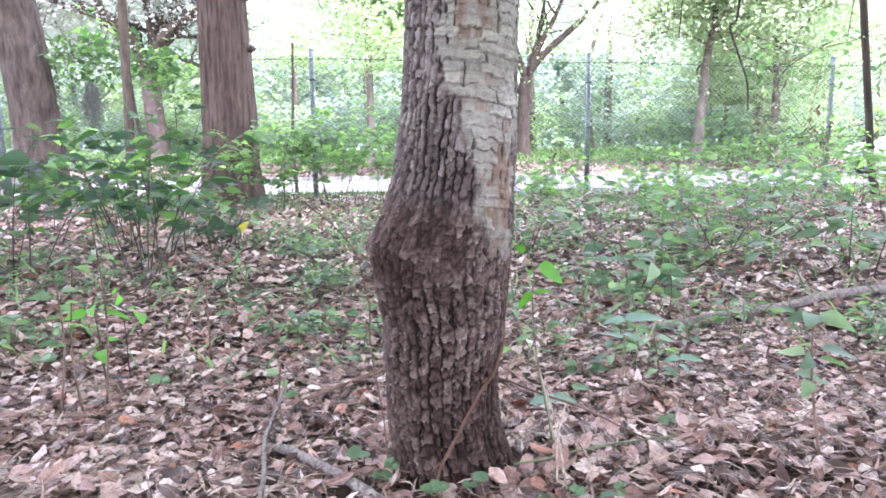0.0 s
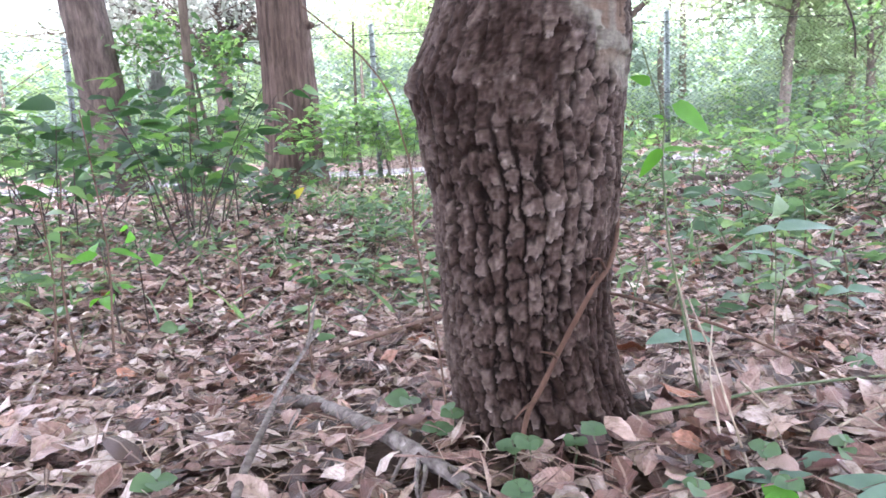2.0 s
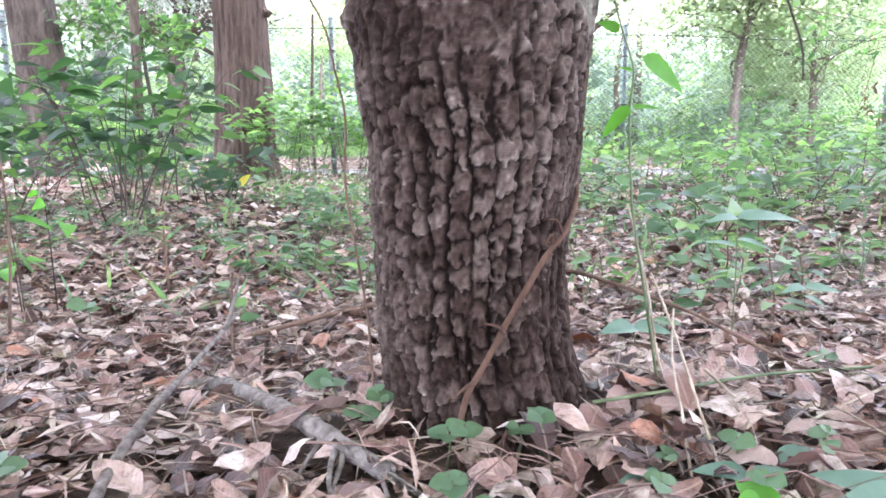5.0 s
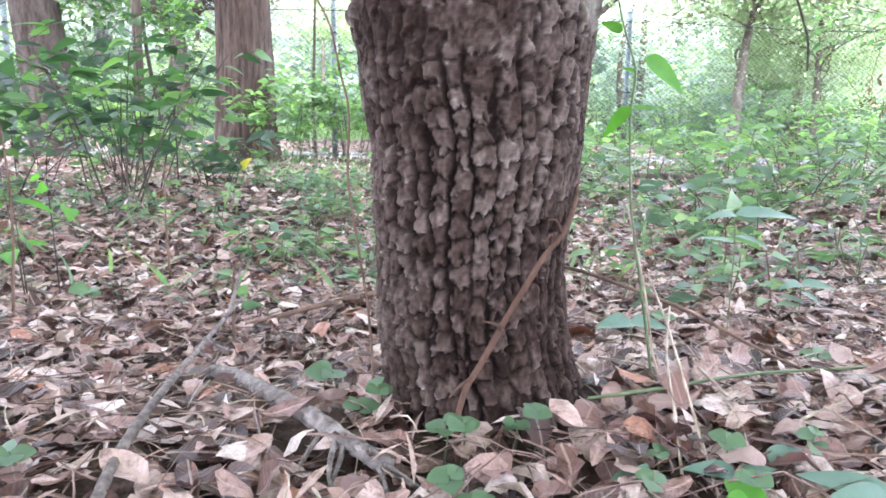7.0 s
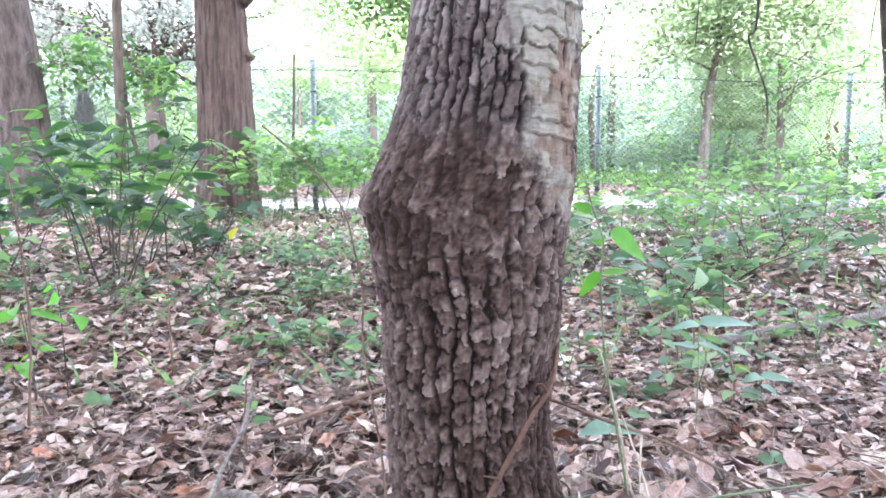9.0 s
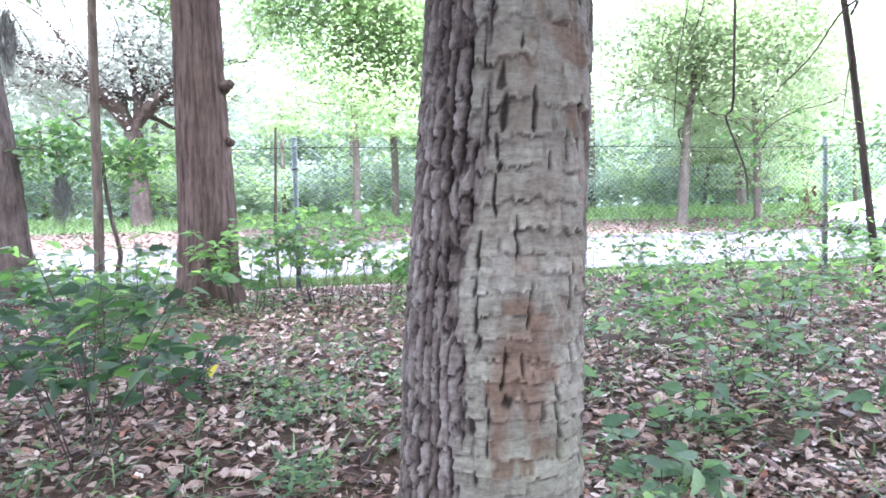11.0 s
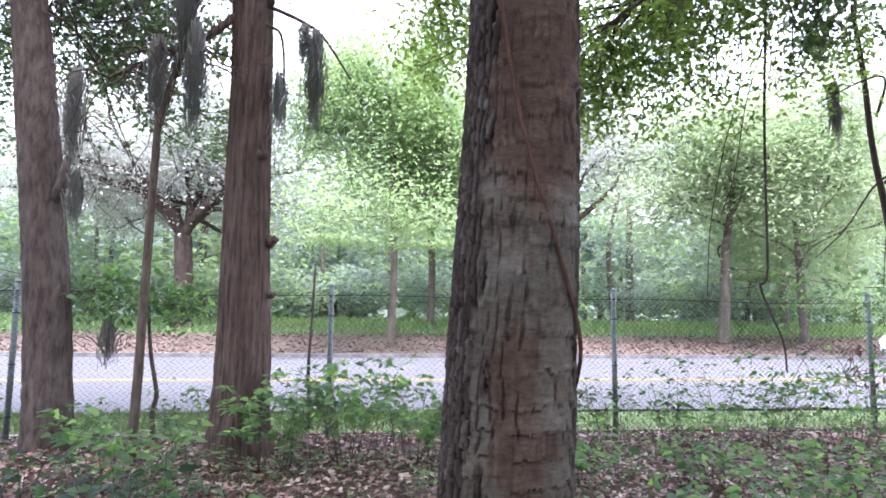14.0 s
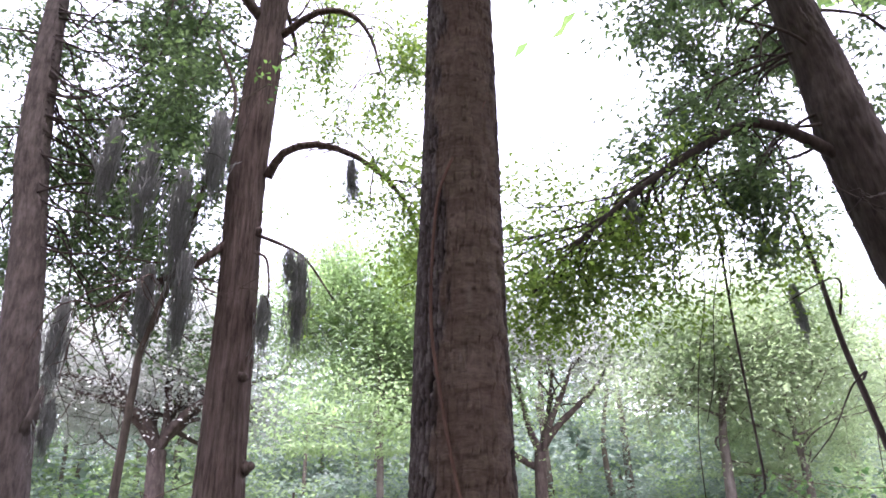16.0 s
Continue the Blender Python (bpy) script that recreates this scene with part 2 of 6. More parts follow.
def ground_mat():
    """Leaf mould in the woods, grass on the verges, red leaf drift on the bank by the kerb."""
    m, nt, b = mat("woodland_ground")
    geo = nt.nodes.new("ShaderNodeNewGeometry")
    sep = nt.nodes.new("ShaderNodeSeparateXYZ")
    nt.links.new(geo.outputs["Position"], sep.inputs[0])
    n1, n2, n3 = noise_tex(nt, 45, 6), noise_tex(nt, 2.2, 4), noise_tex(nt, 9, 4)
    soil = ramp(nt, n1, [(0.25, (0.025, 0.016, 0.012)), (0.5, (0.055, 0.034, 0.026)), (0.75, (0.13, 0.083, 0.066))])
    grass = ramp(nt, n3, [(0.3, (0.07, 0.11, 0.045)), (0.7, (0.14, 0.19, 0.08))])
    drift = ramp(nt, n3, [(0.3, (0.08, 0.058, 0.047)), (0.7, (0.14, 0.105, 0.086))])

    def band(lo, hi):
        add = nd(nt, "ShaderNodeMath")
        add.operation = "MULTIPLY_ADD"
        nt.links.new(n2, add.inputs[0])
        add.inputs[1].default_value = 1.2
        nt.links.new(sep.outputs["Y"], add.inputs[2])
        r = nd(nt, "ShaderNodeMapRange")
        r.inputs["From Min"].default_value, r.inputs["From Max"].default_value = lo, hi
        nt.links.new(add.outputs[0], r.inputs["Value"])
        return r.outputs[0]

    col = mixc(nt, band(6.9, 7.3), soil, grass)
    col = mixc(nt, band(20.5, 21.0), col, drift)
    col = mixc(nt, band(27.6, 28.6), col, grass)
    nt.links.new(col, b.inputs["Base Color"])
    b.inputs["Roughness"].default_value = 0.95
    b.inputs["Specular IOR Level"].default_value = 0.15
    bump(nt, b, n1, 0.8, 0.02)
    return m


def main_bark_mat():
    """Plated dark bark low down, paler peeling bark above that darkens with height, furrowed brown bark on one flank.
    """
    m, nt, b = mat("plated_peeling_bark")

    def at(name):
        a = nt.nodes.new("ShaderNodeAttribute")
        a.attribute_name = name
        return a.outputs["Fac"]

    fine = noise_tex(nt, 160, 5)
    band = noise_tex(nt, 16, 5, (0.6, 0.6, 2.0), 0.6)
    blot = noise_tex(nt, 9, 4)
    low = ramp(nt, at("tone"), [(0.0, (0.02, 0.0112, 0.009)), (0.3, (0.05, 0.032, 0.0265)), (0.55, (0.089, 0.063, 0.054)), (0.8, (0.136, 0.103, 0.09)), (1.0, (0.25, 0.204, 0.18))])
    pale = ramp(nt, band, [(0.3, (0.128, 0.112, 0.095)), (0.45, (0.168, 0.153, 0.132)), (0.6, (0.2, 0.186, 0.162)), (0.75, (0.255, 0.243, 0.219))])
    pale = mixc(nt, 0.85, pale, ramp(nt, at("tone"), [(0.0, (0.5, 0.44, 0.41)), (0.3, (0.8, 0.76, 0.73)), (0.6, (1.08, 1.08, 1.04)), (1.0, (1.7, 1.7, 1.62))]), "MULTIPLY")
    pale = mixc(nt, 0.7, pale, ramp(nt, blot, [(0.32, (0.68, 0.57, 0.52)), (0.5, (1, 1, 1)), (0.68, (0.84, 0.88, 0.8))]), "MULTIPLY")
    pale = mixc(nt, at("brown"), pale, mixc(nt, 1.0, pale, (0.8, 0.63, 0.57), "MULTIPLY"))
    flank = ramp(nt, at("tone"), [(0.0, (0.038, 0.028, 0.024)), (0.5, (0.1, 0.079, 0.071)), (1.0, (0.25, 0.218, 0.2))])
    col = mixc(nt, at("flank"), pale, flank)
    # bark multiplied down to 0.7 from about 0.9 m upwards
    col = mixc(nt, at("weathered"), col, mixc(nt, 1.0, col, (0.7, 0.7, 0.69), "MULTIPLY"))
    col = mixc(nt, at("low"), col, low)
    # near-black gashes; cracks and lip undersides have their shade put into the colour
    col = mixc(nt, at("gash_crevice_shade"), col, (0.008, 0.005, 0.0045))
    col = mixc(nt, 0.55, col, ramp(nt, fine, [(0.3, (0.55, 0.52, 0.5)), (0.55, (0.97, 0.97, 0.97)), (0.75, (1.2, 1.2, 1.2))]), "MULTIPLY")
    layer = noise_tex(nt, 110, 5, (0.55, 0.55, 2.6), 0.75)
    col = mixc(nt, 0.5, col, ramp(nt, layer, [(0.36, (0.5, 0.47, 0.46)), (0.5, (1, 1, 1)), (0.68, (1.22, 1.2, 1.18))]), "MULTIPLY")
    nt.links.new(col, b.inputs["Base Color"])
    b.inputs["Roughness"].default_value = 0.8
    b.inputs["Specular IOR Level"].default_value = 0.08
    both = nd(nt, "ShaderNodeMath")
    both.operation = "ADD"
    nt.links.new(fine, both.inputs[0])
    nt.links.new(layer, both.inputs[1])
    bump(nt, b, both.outputs[0], 0.7, 0.002)
    return m


# ---- mesh helpers ----
def mesh_np(name, V, F, smooth=True):
    """A mesh from vertices and a list of face arrays (rows of 3 or 4 indices)."""
    me = bpy.data.meshes.new(name)
    F = [np.asarray(f, dtype=np.int32) for f in F if len(f)]
    V = np.asarray(V, dtype=np.float32)
    counts = np.concatenate([np.full(len(f), f.shape[1], np.int32) for f in F])
    loops = np.concatenate([f.ravel() for f in F])
    me.vertices.add(len(V))
    me.vertices.foreach_set("co", V.ravel())
    me.loops.add(len(loops))
    me.loops.foreach_set("vertex_index", loops)
    me.polygons.add(len(counts))
    me.polygons.foreach_set("loop_start", np.concatenate([[0], np.cumsum(counts)[:-1]]).astype(np.int32))
    me.update(calc_edges=True)
    me.polygons.foreach_set("use_smooth", np.full(len(counts), smooth))
    return me


def thing(name, label, category, group="", kind="", at=(0, 0, 0)):
    ob = new(name)
    ob.location = at
    ob.empty_display_size = 0.1
    return tagged(ob, label, category, group, kind)


def part(name, me, material, parent=None, label="", kind=""):
    """One mesh object; a part of parent where that is given. Its mesh is in world axes unless moved afterwards."""
    ob = new(name, me)
    if material and not me.materials:
        me.materials.append(material)
    if parent:
        ob.parent = parent
        ob.matrix_parent_inverse = Matrix.Translation(-Vector(parent.location)) if parent.type == "EMPTY" and not parent.parent else Matrix()
    if label:
        ob["label"] = label
    if kind:
        ob["kind"] = kind
    return ob


class Pile:
    """Collects pieces into one mesh."""

    def __init__(self):
        self.V, self.F, self.n = [], [], 0

    def add(self, V, *faces):
        self.V.append(np.asarray(V, float).reshape(-1, 3))
        for f in faces:
            f = np.asarray(f)
            if len(f):
                self.F.append(f + self.n)
        self.n += len(self.V[-1])
        return self

    def mesh(self, name, smooth=True):
        by = {}
        for f in self.F:
            by.setdefault(f.shape[1], []).append(f)
        return mesh_np(name, np.concatenate(self.V), [np.concatenate(x) for x in by.values()], smooth)


def smooth_line(points, n):
    """A rounded line of n points through the given ones."""
    P = np.asarray(points, float)
    t = np.linspace(0, len(P) - 1, n)
    i = np.clip(t.astype(int), 0, len(P) - 2)
    f = (t - i)[:, None]
    ext = np.vstack([2 * P[0] - P[1], P, 2 * P[-1] - P[-2]])
    a, b, c, d = ext[i], ext[i + 1], ext[i + 2], ext[i + 3]
    return 0.5 * (2 * b + (c - a) * f + (2 * a - 5 * b + 4 * c - d) * f**2 + (3 * b - a - 3 * c + d) * f**3)


def tube(pts, radii, sides=6, rough=0.0, rng=RNG):
    """Round tapered rod along pts: vertices, quads and the end caps as triangles."""
    P = np.asarray(pts, float)
    n = len(P)
    R = np.broadcast_to(np.asarray(radii, float), (n,)) if np.ndim(radii) else np.full(n, radii)
    T = np.gradient(P, axis=0)
    T /= np.linalg.norm(T, axis=1)[:, None] + 1e-9
    up = np.array([0.0, 1.0, 0.0]) if abs(T[0][1]) < 0.9 else np.array([1.0, 0, 0])
    A = np.cross(T, up)
    A /= np.linalg.norm(A, axis=1)[:, None] + 1e-9
    B = np.cross(T, A)
    a = np.linspace(0, 2 * np.pi, sides, endpoint=False)
    rr = R[:, None] * (1 + rough * (rng.random((n, sides)) - 0.5)) if rough else R[:, None] * np.ones(sides)
    V = P[:, None] + rr[..., None] * (np.cos(a)[None, :, None] * A[:, None] + np.sin(a)[None, :, None] * B[:, None])
    i, j = np.meshgrid(np.arange(n - 1), np.arange(sides), indexing="ij")
    k = (j + 1) % sides
    Q = np.stack([i * sides + j, i * sides + k, (i + 1) * sides + k, (i + 1) * sides + j], -1).reshape(-1, 4)
    V = np.vstack([V.reshape(-1, 3), P[0], P[-1]])
    j = np.arange(sides)
    k = (j + 1) % sides
    caps = np.vstack([np.stack([np.full(sides, n * sides), k, j], 1), np.stack([np.full(sides, n * sides + 1), (n - 1) * sides + j, (n - 1) * sides + k], 1)])
    return V, Q, caps


def leaf_shape(n=3, w=0.4, fold=0.12, droop=0.15, tip=0.55, curl=0.0, blunt=False):
    """A leaf blade of length 1 along y with a folded midrib: vertices and triangles."""
    V, F = [(0, 0, 0)], []
    for i in range(1, n):
        t = (1 - math.cos(math.pi * i / n)) / 2 if blunt else i / n
        half = w * 0.5 * math.sin(math.pi * t**tip) ** 0.8
        z = -droop * t * t
        V += [(-half, t, z + fold * half * 2 - curl * half), (0, t, z), (half, t, z + fold * half * 2 - curl * half)]
    V.append((0, 1, -droop))
    F += [(0, 2, 1), (0, 3, 2)]
    for i in range(n - 2):
        a, b = 1 + 3 * i, 4 + 3 * i
        F += [(a, a + 1, b + 1), (a, b + 1, b), (a + 1, a + 2, b + 2), (a + 1, b + 2, b + 1)]
    e, last = len(V) - 1, 1 + 3 * (n - 2)
    F += [(last, last + 1, e), (last + 1, last + 2, e)]
    return np.array(V, float), np.array(F)


FLAT = (np.array([(0, 0, 0), (-0.26, 0.5, 0.05), (0, 1, -0.08), (0.26, 0.5, 0.05)], float), np.array([(0, 2, 1), (0, 3, 2)]))
BLADE = (np.array([(0, 0, 0), (-0.25, 0.42, 0.05), (0, 1, -0.1), (0.25, 0.42, 0.05)], float), np.array([(0, 2, 1), (0, 3, 2)]))
OVAL = leaf_shape(3, 0.46, 0.15, 0.18)
LONG = leaf_shape(3, 0.3, 0.12, 0.22)
FINE = leaf_shape(5, 0.48, 0.12, 0.25)


def unit(v):
    return v / (np.linalg.norm(v, axis=-1, keepdims=True) + 1e-9)


def strew(shape, P, D, size, rng=RNG, N=None):
    """Blades of one shape at the points P along the directions D."""
    SV, SF = shape
    P, D = np.asarray(P, float), unit(np.asarray(D, float))
    n = len(P)
    if N is None:
        N = rng.normal(size=(n, 3)) * 0.45 + (0, 0, 1)
    S = unit(np.cross(D, N))
    U = np.cross(S, D)
    s = np.broadcast_to(np.asarray(size, float), (n,))[:, None, None]
    V = P[:, None] + s * (SV[None, :, 0:1] * S[:, None] + SV[None, :, 1:2] * D[:, None] + SV[None, :, 2:3] * U[:, None])
    F = SF[None] + (np.arange(n) * len(SV))[:, None, None]
    return V.reshape(-1, 3), F.reshape(-1, SF.shape[1])


def heading(rng, n, rise=0.0, spread=0.4):
    a = rng.random(n) * 2 * np.pi
    return np.stack([np.cos(a), np.sin(a), rise + spread * rng.normal(size=n)], 1)


# ---- ground ----
GY = np.array([-60, -0.05, 0.2, 0.7, 1.8, 5.0, 6.3, 8.2, 9.0, 21.6, 21.95, 24.5, 27.2, 31.0, 36.0, 60, 400])
GZ = np.array([0.03, 0.03, -0.025, -0.02, 0.05, 0.12, 0.14, 0.06, 0.0, -0.08, 0.16, 0.34, 0.66, 1.05, 1.3, 1.6, 1.6])


def gz(x, y):
    """Height of the ground."""
    x, y = np.asarray(x, float), np.asarray(y, float)
    z = np.interp(y, GY, GZ)
    near = np.clip(1 - np.abs(y - 2) / 5, 0, 1)
    return z + near * (0.012 * np.sin(x * 3.1 + 1.3 * y) + 0.01 * np.sin(y * 4.3 - x * 2.2) + 0.006 * np.sin(9 * x + 7 * y))


def grid_mesh(name, xs, ys, fz):
    X, Y = np.meshgrid(xs, ys)
    V = np.stack([X, Y, fz(X, Y)], -1).reshape(-1, 3)
    w = len(xs)
    i, j = np.meshgrid(np.arange(len(ys) - 1), np.arange(w - 1), indexing="ij")
    a = i * w + j
    return mesh_np(name, V, [np.stack([a, a + 1, a + w + 1, a + w], -1).reshape(-1, 4)])


M_ground = ground_mat()
gx = np.unique(np.concatenate([np.linspace(-400, -20, 20), np.linspace(-20, -4, 33), np.linspace(-4, 4, 101), np.linspace(4, 20, 33), np.linspace(20, 400, 20)]))
gyy = np.unique(np.concatenate([np.linspace(-400, -4, 20), np.linspace(-4, 7, 121), np.linspace(7, 40, 100), np.linspace(40, 400, 30)]))
tagged(part("ground", grid_mesh("ground", gx, gyy, gz), M_ground), "leaf-strewn woodland soil rising to grassy verges", "ground", kind="structure")

road = tagged(part("road", grid_mesh("road", np.linspace(-300, 300, 61), np.linspace(8.75, 21.6, 14), lambda x, y: 0.05 + 0.03 * np.cos((y - 15) / 7 * 1.5)), asphalt()),
              "pale worn asphalt road beyond the fence", "road", kind="structure")


def box(x0, x1, y0, y1, z0, z1):
    V = np.array([(x, y, z) for z in (z0, z1) for y in (y0, y1) for x in (x0, x1)], float)
    return V, np.array([(0, 2, 3, 1), (4, 5, 7, 6), (0, 1, 5, 4), (2, 6, 7, 3), (0, 4, 6, 2), (1, 3, 7, 5)])


for y in (13.0, 13.22):
    line = Pile()
    for k in range(-40, 40):
        line.add(*box(k * 3.0, k * 3.0 + 2.996, y, y + 0.11, 0.07, 0.088))
    tagged(part("centre_line", line.mesh("centre_line", False), M_yellow), "worn yellow line painted along the road", "road marking", "road lines", "structure")
kerb = thing("kerb", "grey concrete kerb along the far road edge", "kerb", kind="structure", at=(0, 21.7, 0.05))
stone = Pile().add(*box(-1.49, 1.49, -0.08, 0.1, -0.1, 0.13)).mesh("kerb_stone", False)
for k in range(-14, 15):
    s = part("kerb_stone", stone, M_kerb, kerb)
    s.matrix_parent_inverse = Matrix()
    s.location = (k * 3.0, 0, 0)


# ---- the plated tree in front ----
def lattice(rng, h, w):
    return rng.random((h, w))


def value_noise(u, v, table):
    """Smooth noise, periodic over the table."""
    h, w = table.shape
    iu, iv = np.floor(u).astype(int), np.floor(v).astype(int)
    fu, fv = u - iu, v - iv
    fu, fv = fu * fu * (3 - 2 * fu), fv * fv * (3 - 2 * fv)
    a, b = table[iv % h, iu % w], table[iv % h, (iu + 1) % w]
    c, d = table[(iv + 1) % h, iu % w], table[(iv + 1) % h, (iu + 1) % w]
    return (a * (1 - fu) + b * fu) * (1 - fv) + (c * (1 - fu) + d * fu) * fv


def plates(u, v, wrap, rng):
    """Cells of a jittered grid: distance to the joint, a random number a cell, and the offset from its middle."""
    rows = int(v.max()) + 4
    jx, jy, val = rng.random((rows, wrap)), rng.random((rows, wrap)), rng.random((rows, wrap))
    iu, iv = np.floor(u).astype(int), np.floor(v).astype(int)
    f1, f2 = np.full(u.shape, 9.0), np.full(u.shape, 9.0)
    num, ox, oy = np.zeros(u.shape), np.zeros(u.shape), np.zeros(u.shape)
    for dv in (-1, 0, 1):
        for du in (-1, 0, 1):
            r, c = np.clip(iv + dv, 0, rows - 1), (iu + du) % wrap
            x, y = iu + du + 0.15 + 0.7 * jx[r, c] + 0.5 * ((iv + dv) % 2), iv + dv + 0.15 + 0.7 * jy[r, c]
            d = np.maximum(np.abs(u - x), np.abs(v - y)) * 0.6 + 0.4 * np.hypot(u - x, v - y)
            near = d < f1
            f2 = np.where(near, f1, np.minimum(f2, d))
            num, ox, oy = np.where(near, val[r, c], num), np.where(near, u - x, ox), np.where(near, v - y, oy)
            f1 = np.where(near, d, f1)
    return f2 - f1, num, ox, oy


def step(a, b, x):
    t = np.clip((x - a) / (b - a), 0, 1)
    return t * t * (3 - 2 * t)


TRUNK_Z = np.array([-0.1, -0.04, -0.008, 0.05, 0.1, 0.155, 0.206, 0.255, 0.305, 0.36, 0.39, 0.43, 0.47, 0.55, 0.62, 0.71, 0.97, 1.06, 1.2, 1.33, 1.45, 1.57, 1.73, 1.85, 2.06, 2.27, 3.2, 5.2])
TRUNK_C = np.array([0.052, 0.051, 0.05, 0.044, 0.034, 0.031, 0.031, 0.035, 0.031, 0.033, 0.041, 0.046, 0.053, 0.06, 0.063, 0.066, 0.085, 0.09, 0.098, 0.104, 0.11, 0.115, 0.12, 0.125, 0.134, 0.141, 0.17, 0.24])
TRUNK_R = np.array([0.108, 0.1, 0.094, 0.088, 0.084, 0.082, 0.085, 0.09, 0.095, 0.101, 0.098, 0.092, 0.087, 0.083, 0.08, 0.079, 0.073, 0.072, 0.067, 0.065, 0.063, 0.06, 0.057, 0.055, 0.052, 0.05, 0.042, 0.022])


def main_tree():
    rng = np.random.default_rng(21)
    zs = np.concatenate([np.arange(-0.06, 0.6, 0.0016), np.arange(0.6, 1.35, 0.0023), np.arange(1.35, 2.45, 0.0042), np.arange(2.45, 5.2, 0.03)])
    th = np.concatenate([np.linspace(-1.72, 1.72, 256, endpoint=False), np.linspace(1.72, 2 * np.pi - 1.72, 30, endpoint=False)])
    TH, Z = np.meshgrid(th, zs)  # angle from the front (-y), growing to +x
    C, R = np.interp(Z, TRUNK_Z, TRUNK_C), np.interp(Z, TRUNK_Z, TRUNK_R)
    rd = np.interp(Z, [-0.04, 0.06, 0.26, 0.38, 0.56, 1, 5.2], [0.098, 0.088, 0.09, 0.098, 0.086, 0.072, 0.022])
    side = np.sin(TH)
    Zs = Z + 0.14
    tab = lattice(rng, 64, 64)
    a = TH * 64 / (2 * np.pi)
    warp = value_noise(a * 0.5, Zs * 22, tab) - 0.5
    warp2 = value_noise(a * 1.0 + 9, Zs * 50 + 5, tab) - 0.5
    warp3 = value_noise(a * 2 + 3, Zs * 140 + 5, tab) - 0.5
    warp4 = value_noise(a * 4 + 3, Zs * 330 + 5, tab) - 0.5
    wob = value_noise(a * 0.125, Zs * 5, tab) - 0.5
    # zones: dark plated foot, furrowed flank, pale peeling face
    edge = 0.41 + 0.06 * value_noise(a * 0.25, Zs * 9 + 3, tab) - 0.09 * step(0.0, 0.8, side)
    low = step(0.02, -0.02, Z - edge)
    cut = np.interp(Z, [0.37, 0.5, 0.6, 0.8, 1.2, 1.6, 2.3], [0.35, -0.02, -0.36, -0.54, -0.55, -0.62, -0.66]) + 0.4 * warp + 0.35 * wob
    flank = step(0.07, -0.05, side - cut)
    flank = np.maximum(flank, 0.9 * step(0.82, 0.9, side + 0.3 * warp))
    # plates of the foot: wandering upright cracks, each column broken across at its own heights, lower lips lifted
    warp5 = value_noise(a * 7 + 3, Zs * 620 + 5, tab) - 0.5
    dice, dice2 = lattice(rng, 256, 64), lattice(rng, 256, 64)

    def columns(around, tall, sway, open_up, open_across):
        u = TH / (2 * np.pi) * around + sway * warp + 0.35 * warp2 + 0.3 * warp3 + 0.2 * warp4
        ci = np.floor(u).astype(int) % around
        v = Zs * tall * (0.75 + 0.5 * dice[3, ci]) + 9 * dice[0, ci] + 0.5 * warp2 + 0.45 * warp3 + 0.25 * warp4
        ri = np.floor(v).astype(int)
        fu, fv = u - np.floor(u), v - np.floor(v)
        num = dice[ri % 256, ci]
        wu = open_up * (0.35 + 1.3 * value_noise(a * 0.45 + 5, Zs * 26 + 1, tab))
        wv = open_across * (0.3 + 1.4 * value_noise(a * 0.7 + 15, Zs * 45 + 4, tab))
        du, dv = np.minimum(fu, 1 - fu) + 0.04 * warp4, np.minimum(fv, 1 - fv) + 0.04 * warp4
        whole = np.maximum(step(wu * 0.45, wu * 0.85, du), 0.6 * step(0.62, 0.72, value_noise(a * 0.5 + 21, Zs * 33 + 9, tab)))
        across = np.maximum(step(wv * 0.4, wv * 0.85, dv), 0.25 + 0.5 * (dice2[ri % 256, ci] > 0.7))
        return np.minimum(whole, across), num, 1 - fv

    c1, n1, lip = columns(34, 50, 0.7, 0.18, 0.15)
    worn = 1 - 0.55 * step(0.27, 0.36, Z) * step(0.55, 0.1, side)
    c1 = 1 - (1 - c1) * worn
    rise = step(0.7, 0.92, lip)
    flake = step(0.5, 0.54, value_noise(a * 0.9 + 5, Zs * 95 + 2 * warp3, tab))
    h_low = 0.005 * c1 + 0.0015 * lip * c1 * (0.2 + n1) + 0.001 * n1 * c1 + 0.0011 * flake * c1 + 0.0003 * warp3 + 0.0007 * warp4 + 0.0005 * warp5
    # long furrows of the flank
    c2, n2, lip2 = columns(46, 42, 0.7, 0.2, 0.16)
    h_fl = 0.0048 * c2 + 0.0012 * lip2 * c2 * (0.3 + n2) + 0.001 * flake + 0.0003 * warp3 + 0.0006 * warp4 + 0.0004 * warp5
    # peeling bands above: smooth sheets, each lifted at its torn lower edge, split by short upright gashes
    row = 66 * np.minimum(Zs, 0.95) + 38 * np.maximum(Zs - 0.95, 0) + 0.22 * warp + 0.25 * warp2 + 0.14 * warp3 + 0.05 * warp4 + 0.9 * wob + 0.2 * np.sin(Zs * 31 + 1.0) + 0.07 * np.sin(Zs * 67)
    fall = 1 - (row - np.floor(row))
    keep = value_noise(a * 0.3 + 3 + 5 * np.floor(row), np.floor(row) * 7.3, tab) + 0.16 * warp3
    sheet = step(0.42, 0.5, keep)
    n3 = value_noise(a * 0.1 + 11 * np.floor(row), np.floor(row) * 3.7, tab)
    lip3 = sheet * step(0.8, 0.96, fall)
    # dark line painted below each torn lip, where its shade falls
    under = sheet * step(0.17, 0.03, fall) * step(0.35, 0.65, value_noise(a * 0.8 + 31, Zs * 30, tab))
    gu, gv = TH / (2 * np.pi) * 32 + 0.7 * warp, Zs * 46 + 1.2 * warp2
